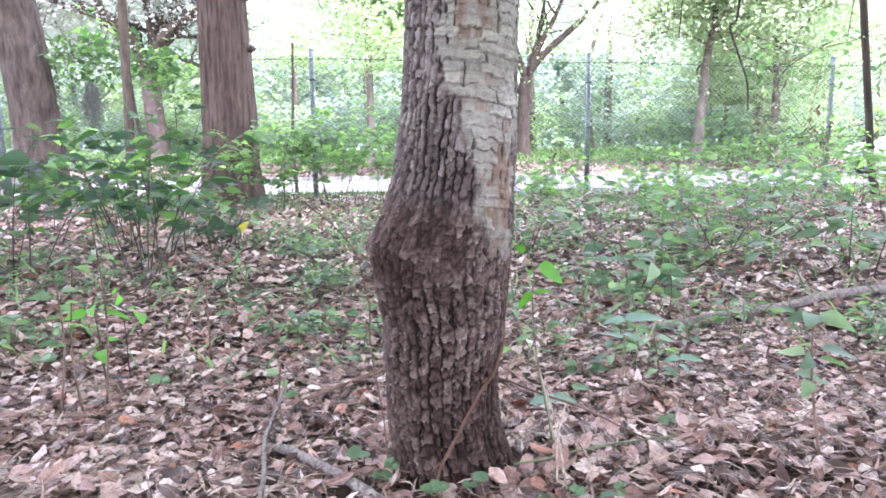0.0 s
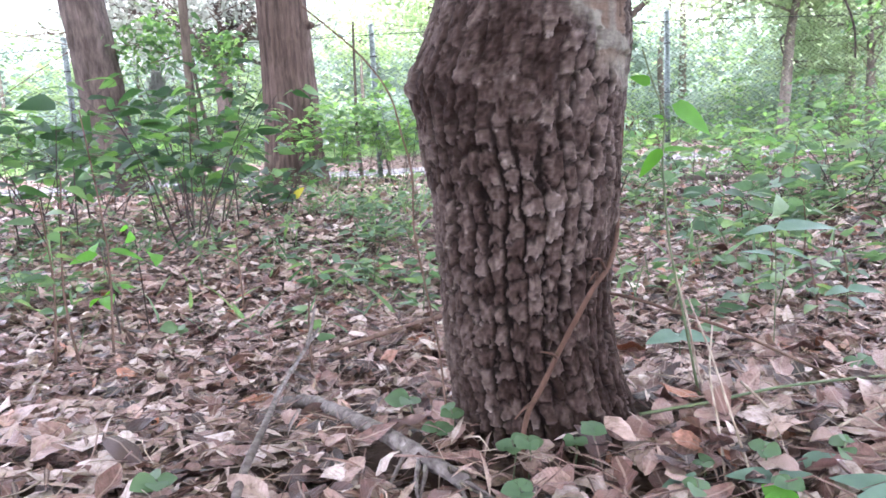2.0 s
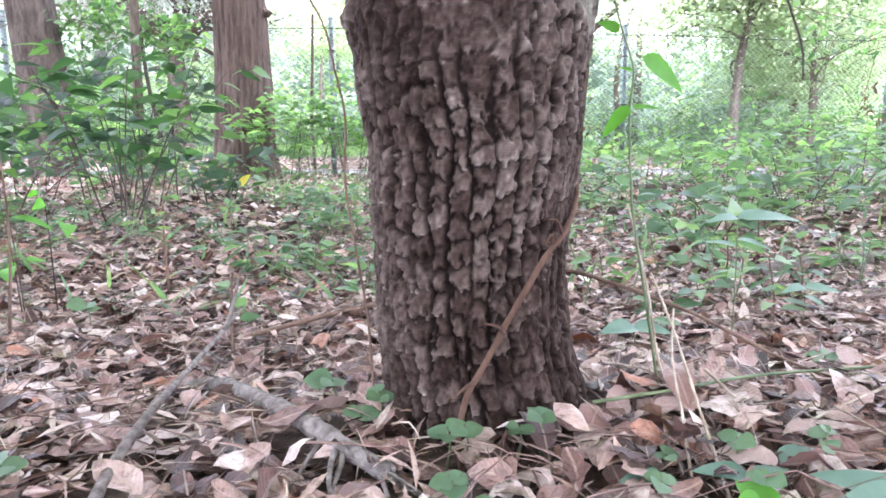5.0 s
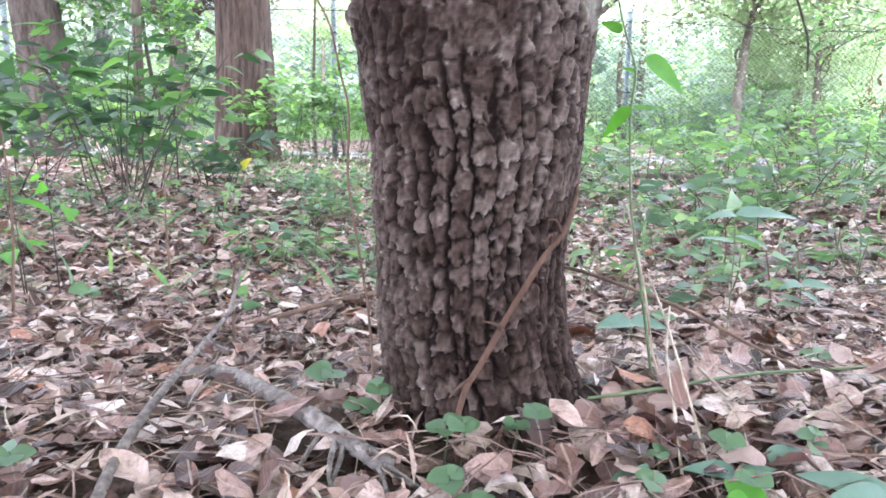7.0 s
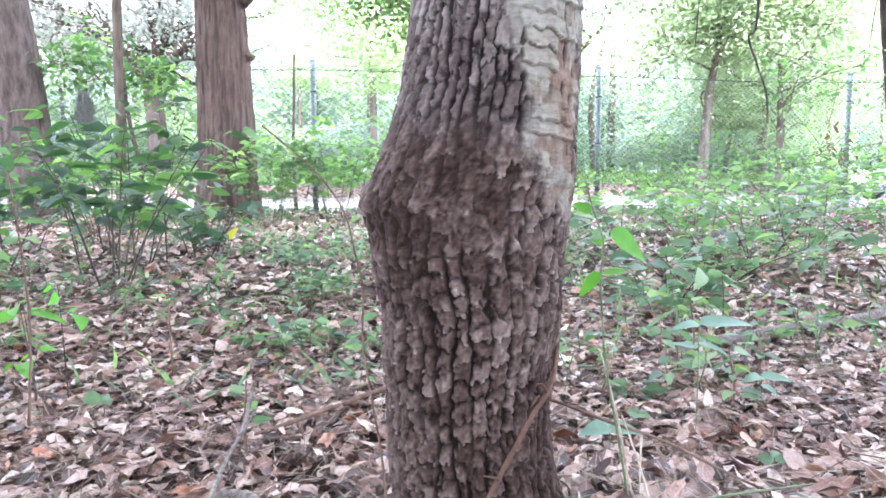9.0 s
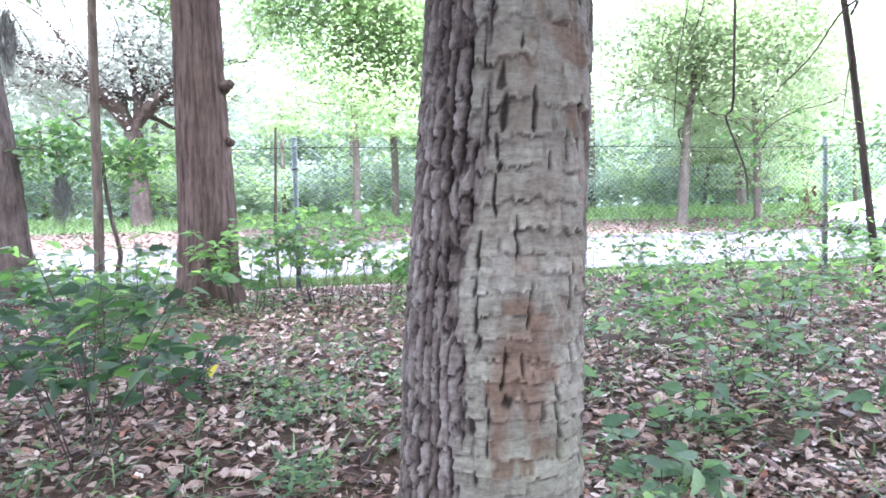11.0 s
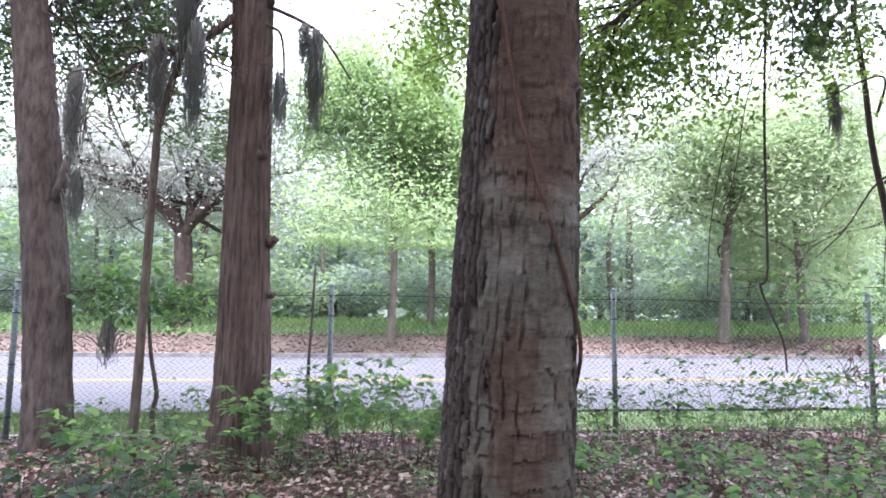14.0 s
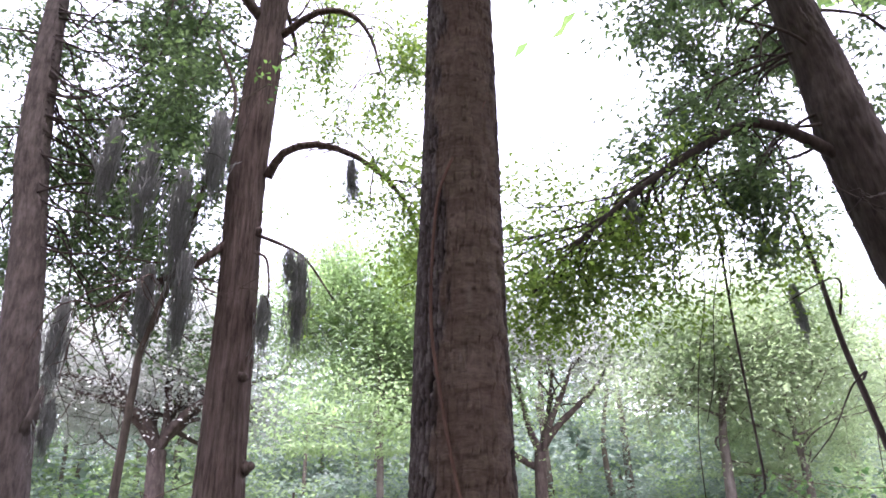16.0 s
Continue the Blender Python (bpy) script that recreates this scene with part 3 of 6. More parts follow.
    iu, iv = np.floor(gu).astype(int), np.floor(gv).astype(int)
    pick, pick2 = dice[iv % 256, iu % 32], dice2[iv % 256, iu % 32]
    along = gv - iv
    thin = 0.19 * (0.5 + pick2) * np.clip(1.05 - along, 0, 1) * step(0.0, 0.2 + 0.4 * pick2, along) + 0.025 * warp4
    slit = step(0.06, -0.03, np.abs(gu - iu - 0.3 - 0.4 * pick2 + 0.12 * warp2 + 0.08 * warp3) - thin)
    slit = 1 - slit * step(0.05, 0.0, pick - np.interp(side, [-0.6, -0.2, 0.5, 0.9], [0.6, 0.26, 0.15, 0.4])) * (thin > 0.01) * np.interp(Z, [1.1, 1.6], [1, 0.35])
    torn = (1 - sheet) * step(0.35, 0.6, n3 + 0.5 * warp2)
    h_pa = 0.0038 * sheet * fall + 0.0009 * n3 + 0.003 * slit + 0.0004 * warp3 + 0.0004 * warp4 + 0.0012 * warp - 0.0012 * torn
    h = low * h_low + (1 - low) * (flank * h_fl + (1 - flank) * h_pa)
    # gashes are dark marks; cracks and lip undersides get painted shade
    gash_crevice_shade = low * (1 - c1) + (1 - low) * (flank * (1 - c2) + (1 - flank) * np.maximum(0.9 * (1 - slit), 0.7 * under))
    # lifted lips toned paler: their edge highlight is put into the colour
    tone = low * np.clip(0.36 + 0.36 * (n1 - 0.5) + 0.34 * rise * c1 * (n1 > 0.5) + 0.4 * warp3 + 0.4 * warp4 + 0.12 * flake + 0.45 * wob + 0.16 * step(0.26, 0.36, Z) * step(-0.1, 0.6, side) - 0.2 * np.exp(-(((Z - 0.38) / 0.07) ** 2)) * step(0.5, -0.2, side), 0, 1)
    tone = tone + (1 - low) * (flank * np.clip(0.42 + 0.14 * step(0.45, 0.6, Z) * step(1.1, 0.9, Z) + 0.25 * step(0.75, 0.95, lip2) * c2 + 0.4 * (n2 - 0.5) + 0.35 * warp3 + 0.2 * warp4, 0, 1) + (1 - flank) * np.clip(0.3 + 0.12 * step(0.95, 0.7, Z) - 0.17 * step(1.0, 1.3, Z) + 0.34 * n3 + 0.34 * lip3 + 0.2 * warp3 + 0.15 * warp4, 0, 1))
    flare = step(0.06, -0.06, Z) * 0.012 * np.cos(5 * TH + 0.6)
    rx, ry = R - 0.0065 + h + flare, rd - 0.0065 + h + flare
    burl = 0.007 * np.exp(-((Z - 0.367) / 0.03) ** 2) * np.clip(-side, 0, 1) ** 3
    V = np.stack([C + (rx + burl) * side, -ry * np.cos(TH), Z], -1).reshape(-1, 3)
    w = len(th)
    i, j = np.meshgrid(np.arange(len(zs) - 1), np.arange(w), indexing="ij")
    k = (j + 1) % w
    me = mesh_np("trunk", V, [np.stack([i * w + j, i * w + k, (i + 1) * w + k, (i + 1) * w + j], -1).reshape(-1, 4)])
    for name, val in (("low", low), ("flank", flank), ("tone", tone), ("gash_crevice_shade", 0.92 * gash_crevice_shade), ("weathered", step(0.78, 1.08, Z + 0.25 * wob)), ("brown", step(0.35, 0.65, value_noise(a * 0.12 + 2, Zs * 7 + 1, tab) + 0.35 * warp + 0.3 * torn + 0.9 * step(1.34, 1.72, Z) - 0.34))):
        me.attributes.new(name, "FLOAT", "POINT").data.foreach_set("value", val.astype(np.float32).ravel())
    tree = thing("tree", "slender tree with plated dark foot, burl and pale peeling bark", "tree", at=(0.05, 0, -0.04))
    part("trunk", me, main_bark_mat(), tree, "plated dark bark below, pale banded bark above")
    # branches and crown out of view, added to finish the trunk and give shade
    rng = np.random.default_rng(5)
    twigs, leaves = Pile(), Pile()
    for k in range(26):
        z = 3.3 + 1.9 * rng.random()
        base = np.array([np.interp(z, TRUNK_Z, TRUNK_C), 0, z])
        d = heading(rng, 1, 0.5, 0.2)[0]
        tip = base + d * (0.7 + 0.7 * rng.random())
        line = smooth_line([base, (base + tip) / 2 + rng.normal(size=3) * 0.06, tip], 7)
        twigs.add(*tube(line, np.linspace(0.012, 0.003, 7), 5))
        p = line[rng.integers(2, 7, 60)] + rng.normal(size=(60, 3)) * 0.12
        leaves.add(*strew(OVAL, p, heading(rng, 60, -0.1), 0.06 + 0.03 * rng.random(60), rng))
    part("branches", twigs.mesh("branches"), M_stem, tree)
    part("crown", leaves.mesh("crown"), M_canopy, tree)


main_tree()


def rod_thing(name, label, category, pts, r0, r1, material, group="", sides=8, n=24, rough=0.15, sub="stem", extra=None, floor=False, shoot=None):
    """A stem, vine or stick along a bent line, with side shoots where given; floor: heights are above the ground."""
    if floor:
        lift = lambda q: [(x, y, z + float(gz(x, y))) for x, y, z in q]
        pts, extra = lift(pts), [lift(q) for q in extra or ()]
    t = thing(name, label, category, group, at=tuple(pts[0]))
    pile = Pile().add(*tube(smooth_line(pts, n), np.linspace(r0, r1, n), sides, rough))
    part(sub, pile.mesh(sub), material, t)
    for q in extra or ():
        part("side_shoot", Pile().add(*tube(smooth_line(q, 8), np.linspace(shoot or r1 * 0.8, (shoot or r1 * 0.8) * 0.4, 8), 5, rough)).mesh("side_shoot"), material, t)
    return t


rod_thing("climbing_vine", "brown woody vine climbing across the tree's foot", "vine",
          [(0.012, -0.125, 0.0), (0.007, -0.112, 0.03), (0.007, -0.105, 0.05), (0.014, -0.1, 0.075), (0.025, -0.1, 0.094), (0.042, -0.098, 0.125), (0.059, -0.094, 0.152), (0.075, -0.088, 0.175), (0.095, -0.07, 0.192),
           (0.116, -0.028, 0.215), (0.126, 0.0, 0.255), (0.134, 0.01, 0.305), (0.141, 0.025, 0.36), (0.146, 0.05, 0.5)],
          0.0025, 0.0021, M_vine, n=60, extra=[[(0.02, -0.102, 0.085), (0.01, -0.112, 0.084), (0.0, -0.114, 0.075)], [(0.04, -0.1, 0.12), (0.034, -0.109, 0.127), (0.024, -0.11, 0.13)],
                                             [(0.08, -0.082, 0.18), (0.078, -0.09, 0.19), (0.07, -0.094, 0.182)], [(0.09, -0.075, 0.188), (0.082, -0.088, 0.2), (0.074, -0.092, 0.201)]])
rod_thing("climbing_vine", "thin grey vine winding up the pale upper trunk", "vine",
          [(0.135, 0.056, 1.2), (0.164, 0.018, 1.27), (0.163, -0.036, 1.33), (0.152, -0.05, 1.38), (0.132, -0.061, 1.44), (0.113, -0.063, 1.5), (0.096, -0.061, 1.575), (0.084, -0.057, 1.66),
           (0.078, -0.052, 1.73), (0.082, -0.05, 1.82), (0.092, -0.052, 1.9), (0.116, -0.054, 1.96), (0.15, -0.05, 2.02), (0.17, -0.035, 2.1), (0.18, -0.01, 2.25)],
          0.0021, 0.0018, M_vine, n=80)
rod_thing("thin_vine", "thin dark vine hanging beside the tree's flank", "vine",
          [(-0.05, -0.06, -0.04), (-0.053, -0.045, 0.03), (-0.057, -0.03, 0.109), (-0.066, -0.02, 0.17), (-0.074, -0.02, 0.227), (-0.073, -0.02, 0.279), (-0.08, -0.02, 0.314), (-0.09, -0.02, 0.354),
           (-0.117, -0.02, 0.392), (-0.16, -0.03, 0.43)], 0.0011, 0.0008, M_twig, n=50, sides=6)


# ---- other trees ----
def grow(rng, p, d, length, r, depth, wander=0.25, droop=0.0, kids=(3, 5), rods=None, tips=None):
    """Branches that fork: fills rods with (line, radii) and tips with (point, direction)."""
    n = 7
    line = [np.asarray(p, float)]
    d = unit(np.asarray(d, float))
    for _ in range(n - 1):
        d = unit(d + rng.normal(size=3) * wander + (0, 0, -droop))
        line.append(line[-1] + d * length / (n - 1))
    line = np.array(line)
    rods.append((line, np.linspace(r, r * (0.45 if depth else 0.25), n)))
    if depth == 0:
        for q in line[2:]:
            tips.append((q, d))
        return
    for _ in range(rng.integers(*kids)):
        i = rng.integers(2, n)
        e = unit(unit(line[i] - line[i - 1]) + rng.normal(size=3) * 0.75)
        grow(rng, line[i], e, length * (0.5 + 0.3 * rng.random()), r * 0.5, depth - 1, wander, droop, kids, rods, tips)
    grow(rng, line[-1], d, length * 0.7, r * 0.45, depth - 1, wander, droop, kids, rods, tips)


def foliage(rng, tips, per, spread, size, shape, fall=-0.15, bole=None, edge=None):
    """Leaves about the twig ends: some twigs full, some nearly bare."""
    many = rng.poisson(per * rng.gamma(0.32, 1 / 0.32, len(tips)))
    P = np.repeat(np.array([t[0] for t in tips]), many, axis=0)
    D = np.repeat(np.array([t[1] for t in tips]), many, axis=0)
    P = P + rng.normal(size=P.shape) * spread
    if bole:
        bx, by = np.interp(P[:, 2], bole[0], bole[1]), bole[2]
        far = np.hypot(P[:, 0] - bx, P[:, 1] - by) > bole[3]
        far &= (P[:, 1] > by) | (np.abs(P[:, 0] - bx) > 1.1)
        P, D = P[far], D[far]
    if edge is not None:
        within = (P[:, 0] < edge) & (P[:, 2] > 3.4)
        P, D = P[within], D[within]
    D = D * 0.4 + heading(rng, len(P), fall, 0.4)
    return strew(shape, P, D, size * (0.65 + 0.7 * rng.random(len(P))), rng)


def limbs_part(tree, rods, material, name="limb", big=0.012, sides=7, thin=None):
    """Each strong limb is a part of its own; the fine twigs are one part."""
    fine = Pile()
    for line, rad in rods:
        if rad[0] >= big:
            part(name, Pile().add(*tube(smooth_line(line, 13), np.linspace(rad[0], rad[-1], 13), sides, 0.1)).mesh(name), material, tree)
        else:
            fine.add(*tube(line, rad, 4))
    if fine.n:
        part("twig_spray", fine.mesh("twig_spray"), thin or material, tree, kind="stuff")


def ridged_trunk(pts, radii, rng, rows=150, cols=110, ridges=30, depth=0.012, flare=0.3):
    """Trunk with vertical bark ridges and a spreading foot."""
    line = smooth_line(pts, rows)
    rad = np.interp(np.linspace(0, 1, rows), np.linspace(0, 1, len(radii)), radii)
    th = np.linspace(0, 2 * np.pi, cols, endpoint=False)
    TH, Zr = np.meshgrid(th, line[:, 2])
    tab = lattice(rng, 64, 64)
    a = TH / (2 * np.pi) * 64
    warp = value_noise(a * 0.25, Zr * 1.5, tab) - 0.5
    d, num, _, _ = plates((TH / (2 * np.pi) * ridges + 0.9 * warp) % ridges, (Zr - Zr.min()) * 4.5 + 2 * value_noise(a * 0.5, Zr * 2, tab), ridges, rng)
    h = depth * step(0.0, 0.35, d) + depth * 0.5 * num + depth * (value_noise(a, Zr * 12, tab) - 0.5)
    foot = 1 + flare * np.exp(-(Zr - Zr.min()) / 0.3) * (1 + 0.35 * np.cos(4 * TH + 1) + 0.2 * np.cos(7 * TH))
    rr = rad[:, None] * foot + h - depth + 0.02 * rad[:, None] * np.cos(2 * TH + Zr)
    V = np.stack([line[:, 0:1] + rr * np.cos(TH), line[:, 1:2] + rr * np.sin(TH), Zr], -1).reshape(-1, 3)
    i, j = np.meshgrid(np.arange(rows - 1), np.arange(cols), indexing="ij")
    k = (j + 1) % cols
    return mesh_np("trunk", V, [np.stack([i * cols + j, i * cols + k, (i + 1) * cols + k, (i + 1) * cols + j], -1).reshape(-1, 4)])


def knot(c, r, d):
    """A knob on a trunk: a short lumpy stub."""
    c, d = np.array(c, float), unit(np.array(d, float))
    return Pile().add(*tube([c - d * r, c, c + d * r * 0.6, c + d * r * 1.1], [r * 1.5, r * 1.1, r * 0.9, r * 0.4], 9, 0.4)).mesh("knot")


def moss(rng, pile, p, length, width, count):
    """A hanging beard of fine wavy strands, full above and thin below."""
    p = np.asarray(p, float)
    for _ in range(count * 2):
        top = rng.random() ** 1.5 * 0.5 * length
        o = p + rng.normal(size=3) * (width, width, 0.02) * (0.25 + 1.6 * top / length) - (0, 0, top)
        ln = (length - top) * (0.3 + 0.7 * rng.random() ** 1.3)
        s = np.linspace(0, 1, 6)
        line = o + np.outer(s, (0, 0, -ln)) + np.outer(s, (p - o) * (0.8, 0.8, 0)) + np.cumsum(rng.normal(size=(6, 3)) * (0.016, 0.016, 0.01), axis=0)
        pile.add(*tube(line, np.linspace(0.0055, 0.0015, 6) * (0.6 + 0.8 * rng.random()), 3))


def moss_clump(points, label="grey Spanish moss hanging from a branch", seed=1):
    rng = np.random.default_rng(seed)
    for p, ln, wd, cnt in points:
        pile = Pile()
        moss(rng, pile, p, ln, wd, cnt)
        tagged(part("hanging_moss", pile.mesh("hanging_moss"), M_moss), label, "moss", "hanging moss", "stuff")


def big_tree():
    rng = np.random.default_rng(31)
    x, y = -1.16, 5.45
    tree = thing("tree", "tall straight tree with ridged reddish-brown bark", "tree", at=(x, y, 0.1))
    pts = [(x - 0.02, y, 0.05), (x, y, 1.0), (x - 0.02, y, 2.2), (x - 0.03, y, 3.6), (x - 0.06, y, 5.0), (x + 0.0, y - 0.02, 6.5), (x + 0.06, y, 8.0), (x + 0.1, y, 10.5)]
    part("trunk", ridged_trunk(pts, [0.235, 0.24, 0.215, 0.195, 0.19, 0.185, 0.16, 0.09], rng, 260, 150, 46, 0.011, 0.42), M_bigbark, tree)
    for c, r, d in (((-0.91, 5.36, 1.58), 0.03, (1, -0.3, 0)), ((-0.92, 5.35, 2.08), 0.045, (1, -0.4, 0.2)), ((-1.02, 5.24, 2.86), 0.035, (0.4, -1, 0)), ((-1.0, 5.24, 4.35), 0.03, (0.5, -1, 0))):
        part("knot", knot(c, r, d), M_bigbark, tree)
    rods, tips = [], []
    lines = [([(-1.0, 5.4, 5.05), (-0.83, 5.25, 5.28), (-0.48, 5.2, 5.37), (-0.06, 5.2, 5.24), (0.3, 5.2, 4.95), (0.51, 5.2, 4.6), (0.62, 5.2, 4.2)], 0.055, 0.014),
             ([(-1.0, 5.4, 7.0), (-0.56, 5.2, 7.23), (-0.16, 5.2, 7.23), (0.08, 5.2, 6.9), (0.2, 5.2, 6.4)], 0.05, 0.014),
             ([(-1.25, 5.4, 4.35), (-1.6, 5.25, 3.94), (-1.93, 5.2, 3.74), (-2.4, 5.2, 3.5)], 0.045, 0.015),
             ([(-1.05, 5.35, 4.35), (-0.7, 5.2, 4.14), (-0.5, 5.2, 3.99), (-0.24, 5.2, 3.6)], 0.022, 0.008),
             ([(-1.05, 5.35, 4.15), (-0.9, 5.2, 4.0), (-0.85, 5.15, 3.6), (-0.88, 5.1, 3.2)], 0.018, 0.006),
             ([(-1.2, 5.4, 7.2), (-1.9, 5.0, 7.9), (-2.7, 4.5, 8.2), (-3.4, 4.0, 8.0)], 0.07, 0.02),
             ([(-1.1, 5.3, 7.6), (-0.8, 4.2, 8.4), (-0.5, 2.8, 8.8), (-0.3, 1.4, 8.6)], 0.07, 0.02)]
    for pts, a, b in lines:
        rods.append((smooth_line(pts, 13), np.linspace(a, b, 13)))
        if a > 0.03:
            ln = smooth_line(pts, 13)
            for i in (4, 5, 6, 7, 7, 8, 8, 9, 9, 10, 11, 12):
                grow(rng, ln[i], (rng.normal(), rng.normal(), -0.3 + 0.5 * rng.random()), 0.6 + 0.4 * rng.random(), 0.011, 1, 0.25, 0.12, (3, 5), rods, tips)
    for k in range(16):
        z = 7.6 + 2.8 * rng.random()
        grow(rng, (x + 0.05, y, z), heading(rng, 1, 0.4, 0.3)[0], 1.5, 0.04, 2, 0.22, 0.03, (2, 4), rods, tips)
    limbs_part(tree, rods, M_bigbark, big=0.018)
    tips = [q for q in tips if q[0][0] > -2.0]
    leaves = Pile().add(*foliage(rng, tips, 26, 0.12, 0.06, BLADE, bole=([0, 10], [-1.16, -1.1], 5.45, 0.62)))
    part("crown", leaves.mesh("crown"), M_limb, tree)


def left_tree():
    rng = np.random.default_rng(32)
    tree = thing("tree", "leaning grey-brown tree with mossy mottled bark", "tree", at=(-3.05, 5.9, 0.1))
    pts = [(-2.98, 5.9, 0.05), (-3.02, 5.9, 0.6), (-3.12, 5.9, 1.75), (-3.33, 5.9, 3.4), (-3.5, 5.9, 4.6), (-3.66, 5.9, 5.5), (-3.8, 5.9, 7.0), (-3.9, 5.9, 9.0)]
    part("trunk", ridged_trunk(pts, [0.21, 0.205, 0.205, 0.185, 0.16, 0.165, 0.14, 0.08], rng, 200, 110, 26, 0.012, 0.2), M_leftbark, tree)
    part("stub", Pile().add(*tube([(-3.15, 5.85, 2.35), (-3.0, 5.8, 2.6), (-2.95, 5.78, 2.9)], [0.07, 0.06, 0.03], 8, 0.2)).mesh("stub"), M_leftbark, tree, "broken branch stub")
    rods, tips = [], []
    for k in range(64):
        z = 4.35 + 4.4 * rng.random() ** 0.9
        c = np.array([np.interp(z, [0, 3.4, 9], [-3.0, -3.33, -3.9]), 5.8, z])
        d = heading(rng, 1, 0.05, 0.3)[0]
        if k % 2:
            d[0] = abs(d[0])
        d[1] = abs(d[1])
        grow(rng, c, d, 1.2 + 0.9 * rng.random(), 0.013, 2, 0.25, 0.04, (2, 4), rods, tips)
    limbs_part(tree, rods, M_darkbark, big=0.012)
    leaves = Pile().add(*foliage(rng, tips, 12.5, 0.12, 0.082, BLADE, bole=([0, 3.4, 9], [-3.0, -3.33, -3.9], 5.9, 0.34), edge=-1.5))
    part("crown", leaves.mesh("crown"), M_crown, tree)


def right_tree():
    rng = np.random.default_rng(33)
    tree = thing("tree", "dark leaning tree with a spreading leafy limb", "tree", at=(5.4, 4.0, 0.1))
    pts = [(5.45, 4.0, 0.05), (5.35, 4.0, 1.0), (5.15, 4.0, 2.6), (4.95, 4.0, 3.75), (4.81, 4.0, 4.85), (4.74, 4.0, 5.8), (4.64, 4.0, 6.7), (4.5, 4.0, 8.5)]
    part("trunk", ridged_trunk(pts, [0.27, 0.26, 0.27, 0.27, 0.29, 0.24, 0.21, 0.12], rng, 160, 90, 24, 0.014, 0.2), M_darkbark, tree)
    rods, tips = [], []
    main = smooth_line([(4.65, 4.0, 4.7), (4.15, 4.0, 5.0), (3.74, 4.0, 5.05), (3.2, 4.0, 4.77), (2.76, 4.0, 4.47), (2.36, 4.0, 4.17), (1.86, 4.0, 3.72), (1.42, 4.0, 3.26)], 22)
    rods.append((main, np.linspace(0.065, 0.01, 22)))
    for i in range(6, 22):
        for _ in range(2 if i < 12 else 3):
            d = (rng.normal() * 0.6 - 0.5, abs(rng.normal()) * 0.8, -0.45 + 0.45 * rng.normal())
            grow(rng, main[i], d, (0.9 + 0.7 * rng.random()) * (0.6 if i > 16 else 1), 0.013, 1, 0.2, 0.07, (2, 4), rods, tips)
    low_tips, tips = [q for q in tips if q[0][2] > 3.1], []
    rods = [q for q in rods if q[0][-1][2] > 3.2]
    for k in range(30):
        z = 5.0 + 3.0 * rng.random()
        d = heading(rng, 1, 0.25, 0.3)[0]
        d[0] = -abs(d[0]) if k % 4 else d[0]
        d[1] = abs(d[1])
        grow(rng, (np.interp(z, [4.85, 6.7, 8.5], [4.81, 4.64, 4.5]), 3.95, z), d, 1.2 + 0.5 * rng.random(), 0.022, 2, 0.24, 0.06, (2, 4), rods, tips)
    for p, d in (((4.0, 3.95, 4.6), (-0.2, -0.3, -0.6)), ((4.4, 3.95, 4.4), (0.2, -0.2, -0.6)), ((3.6, 4.0, 4.6), (0, 0.3, -0.7)), ((4.7, 3.8, 4.2), (-0.4, -0.5, 0.0))):
        grow(rng, p, d, 0.6, 0.014, 1, 0.22, 0.04, (3, 5), rods, tips)
    limbs_part(tree, rods, M_darkbark, big=0.02)
    bole = ([2.6, 4.85, 8.5], [5.15, 4.81, 4.5], 4.0, 0.5)
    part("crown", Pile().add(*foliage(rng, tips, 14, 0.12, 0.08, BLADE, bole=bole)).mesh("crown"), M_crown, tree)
    part("crown", Pile().add(*foliage(rng, low_tips, 25, 0.13, 0.06, BLADE, bole=bole)).mesh("crown"), M_limb, tree, "low-limb leaves coloured lighter yellow-green as if sunlit")


big_tree()
left_tree()
right_tree()


def slim_tree(pts, r0, r1, label, material=M_stem, twigs=(), seed=1, leaves=0, size=0.07, group="saplings"):
    """A young thin tree: bent stem, side branches, some leaves at their ends."""
    rng = np.random.default_rng(seed)
    t = thing("sapling", label, "tree", group, at=tuple(pts[0]))
    part("stem", Pile().add(*tube(smooth_line(pts, 40), np.linspace(r0, r1, 40), 9, 0.12)).mesh("stem"), material, t)
    rods, tips = [], []
    for q, a in twigs:
        line = smooth_line(q, 11)
        rods.append((line, np.linspace(a, a * 0.35, 11)))
        tips += [(p, line[-1] - line[-3]) for p in line[5:]]
    for line, rad in rods:
        part("branch", Pile().add(*tube(line, rad, 6)).mesh("branch"), material, t)
    if leaves and tips:
        part("leaves", Pile().add(*foliage(rng, tips, leaves, 0.12, size, OVAL)).mesh("leaves"), M_shrub, t)
    return t


slim_tree([(-1.97, 5.1, 0.1), (-1.95, 5.1, 1.0), (-1.94, 5.1, 1.65), (-1.92, 5.1, 2.8), (-1.9, 5.1, 3.1), (-1.72, 5.1, 3.85), (-1.62, 5.1, 4.35), (-1.5, 5.1, 5.1), (-1.35, 5.1, 5.8), (-1.62, 5.1, 6.6)],
          0.042, 0.018, "thin bent grey sapling leaning up beside the big trunk",
          twigs=[([(-1.36, 5.1, 5.75), (-1.1, 5.05, 5.95), (-0.85, 5.0, 6.1), (-0.6, 5.0, 6.35)], 0.012)], leaves=14, seed=3)
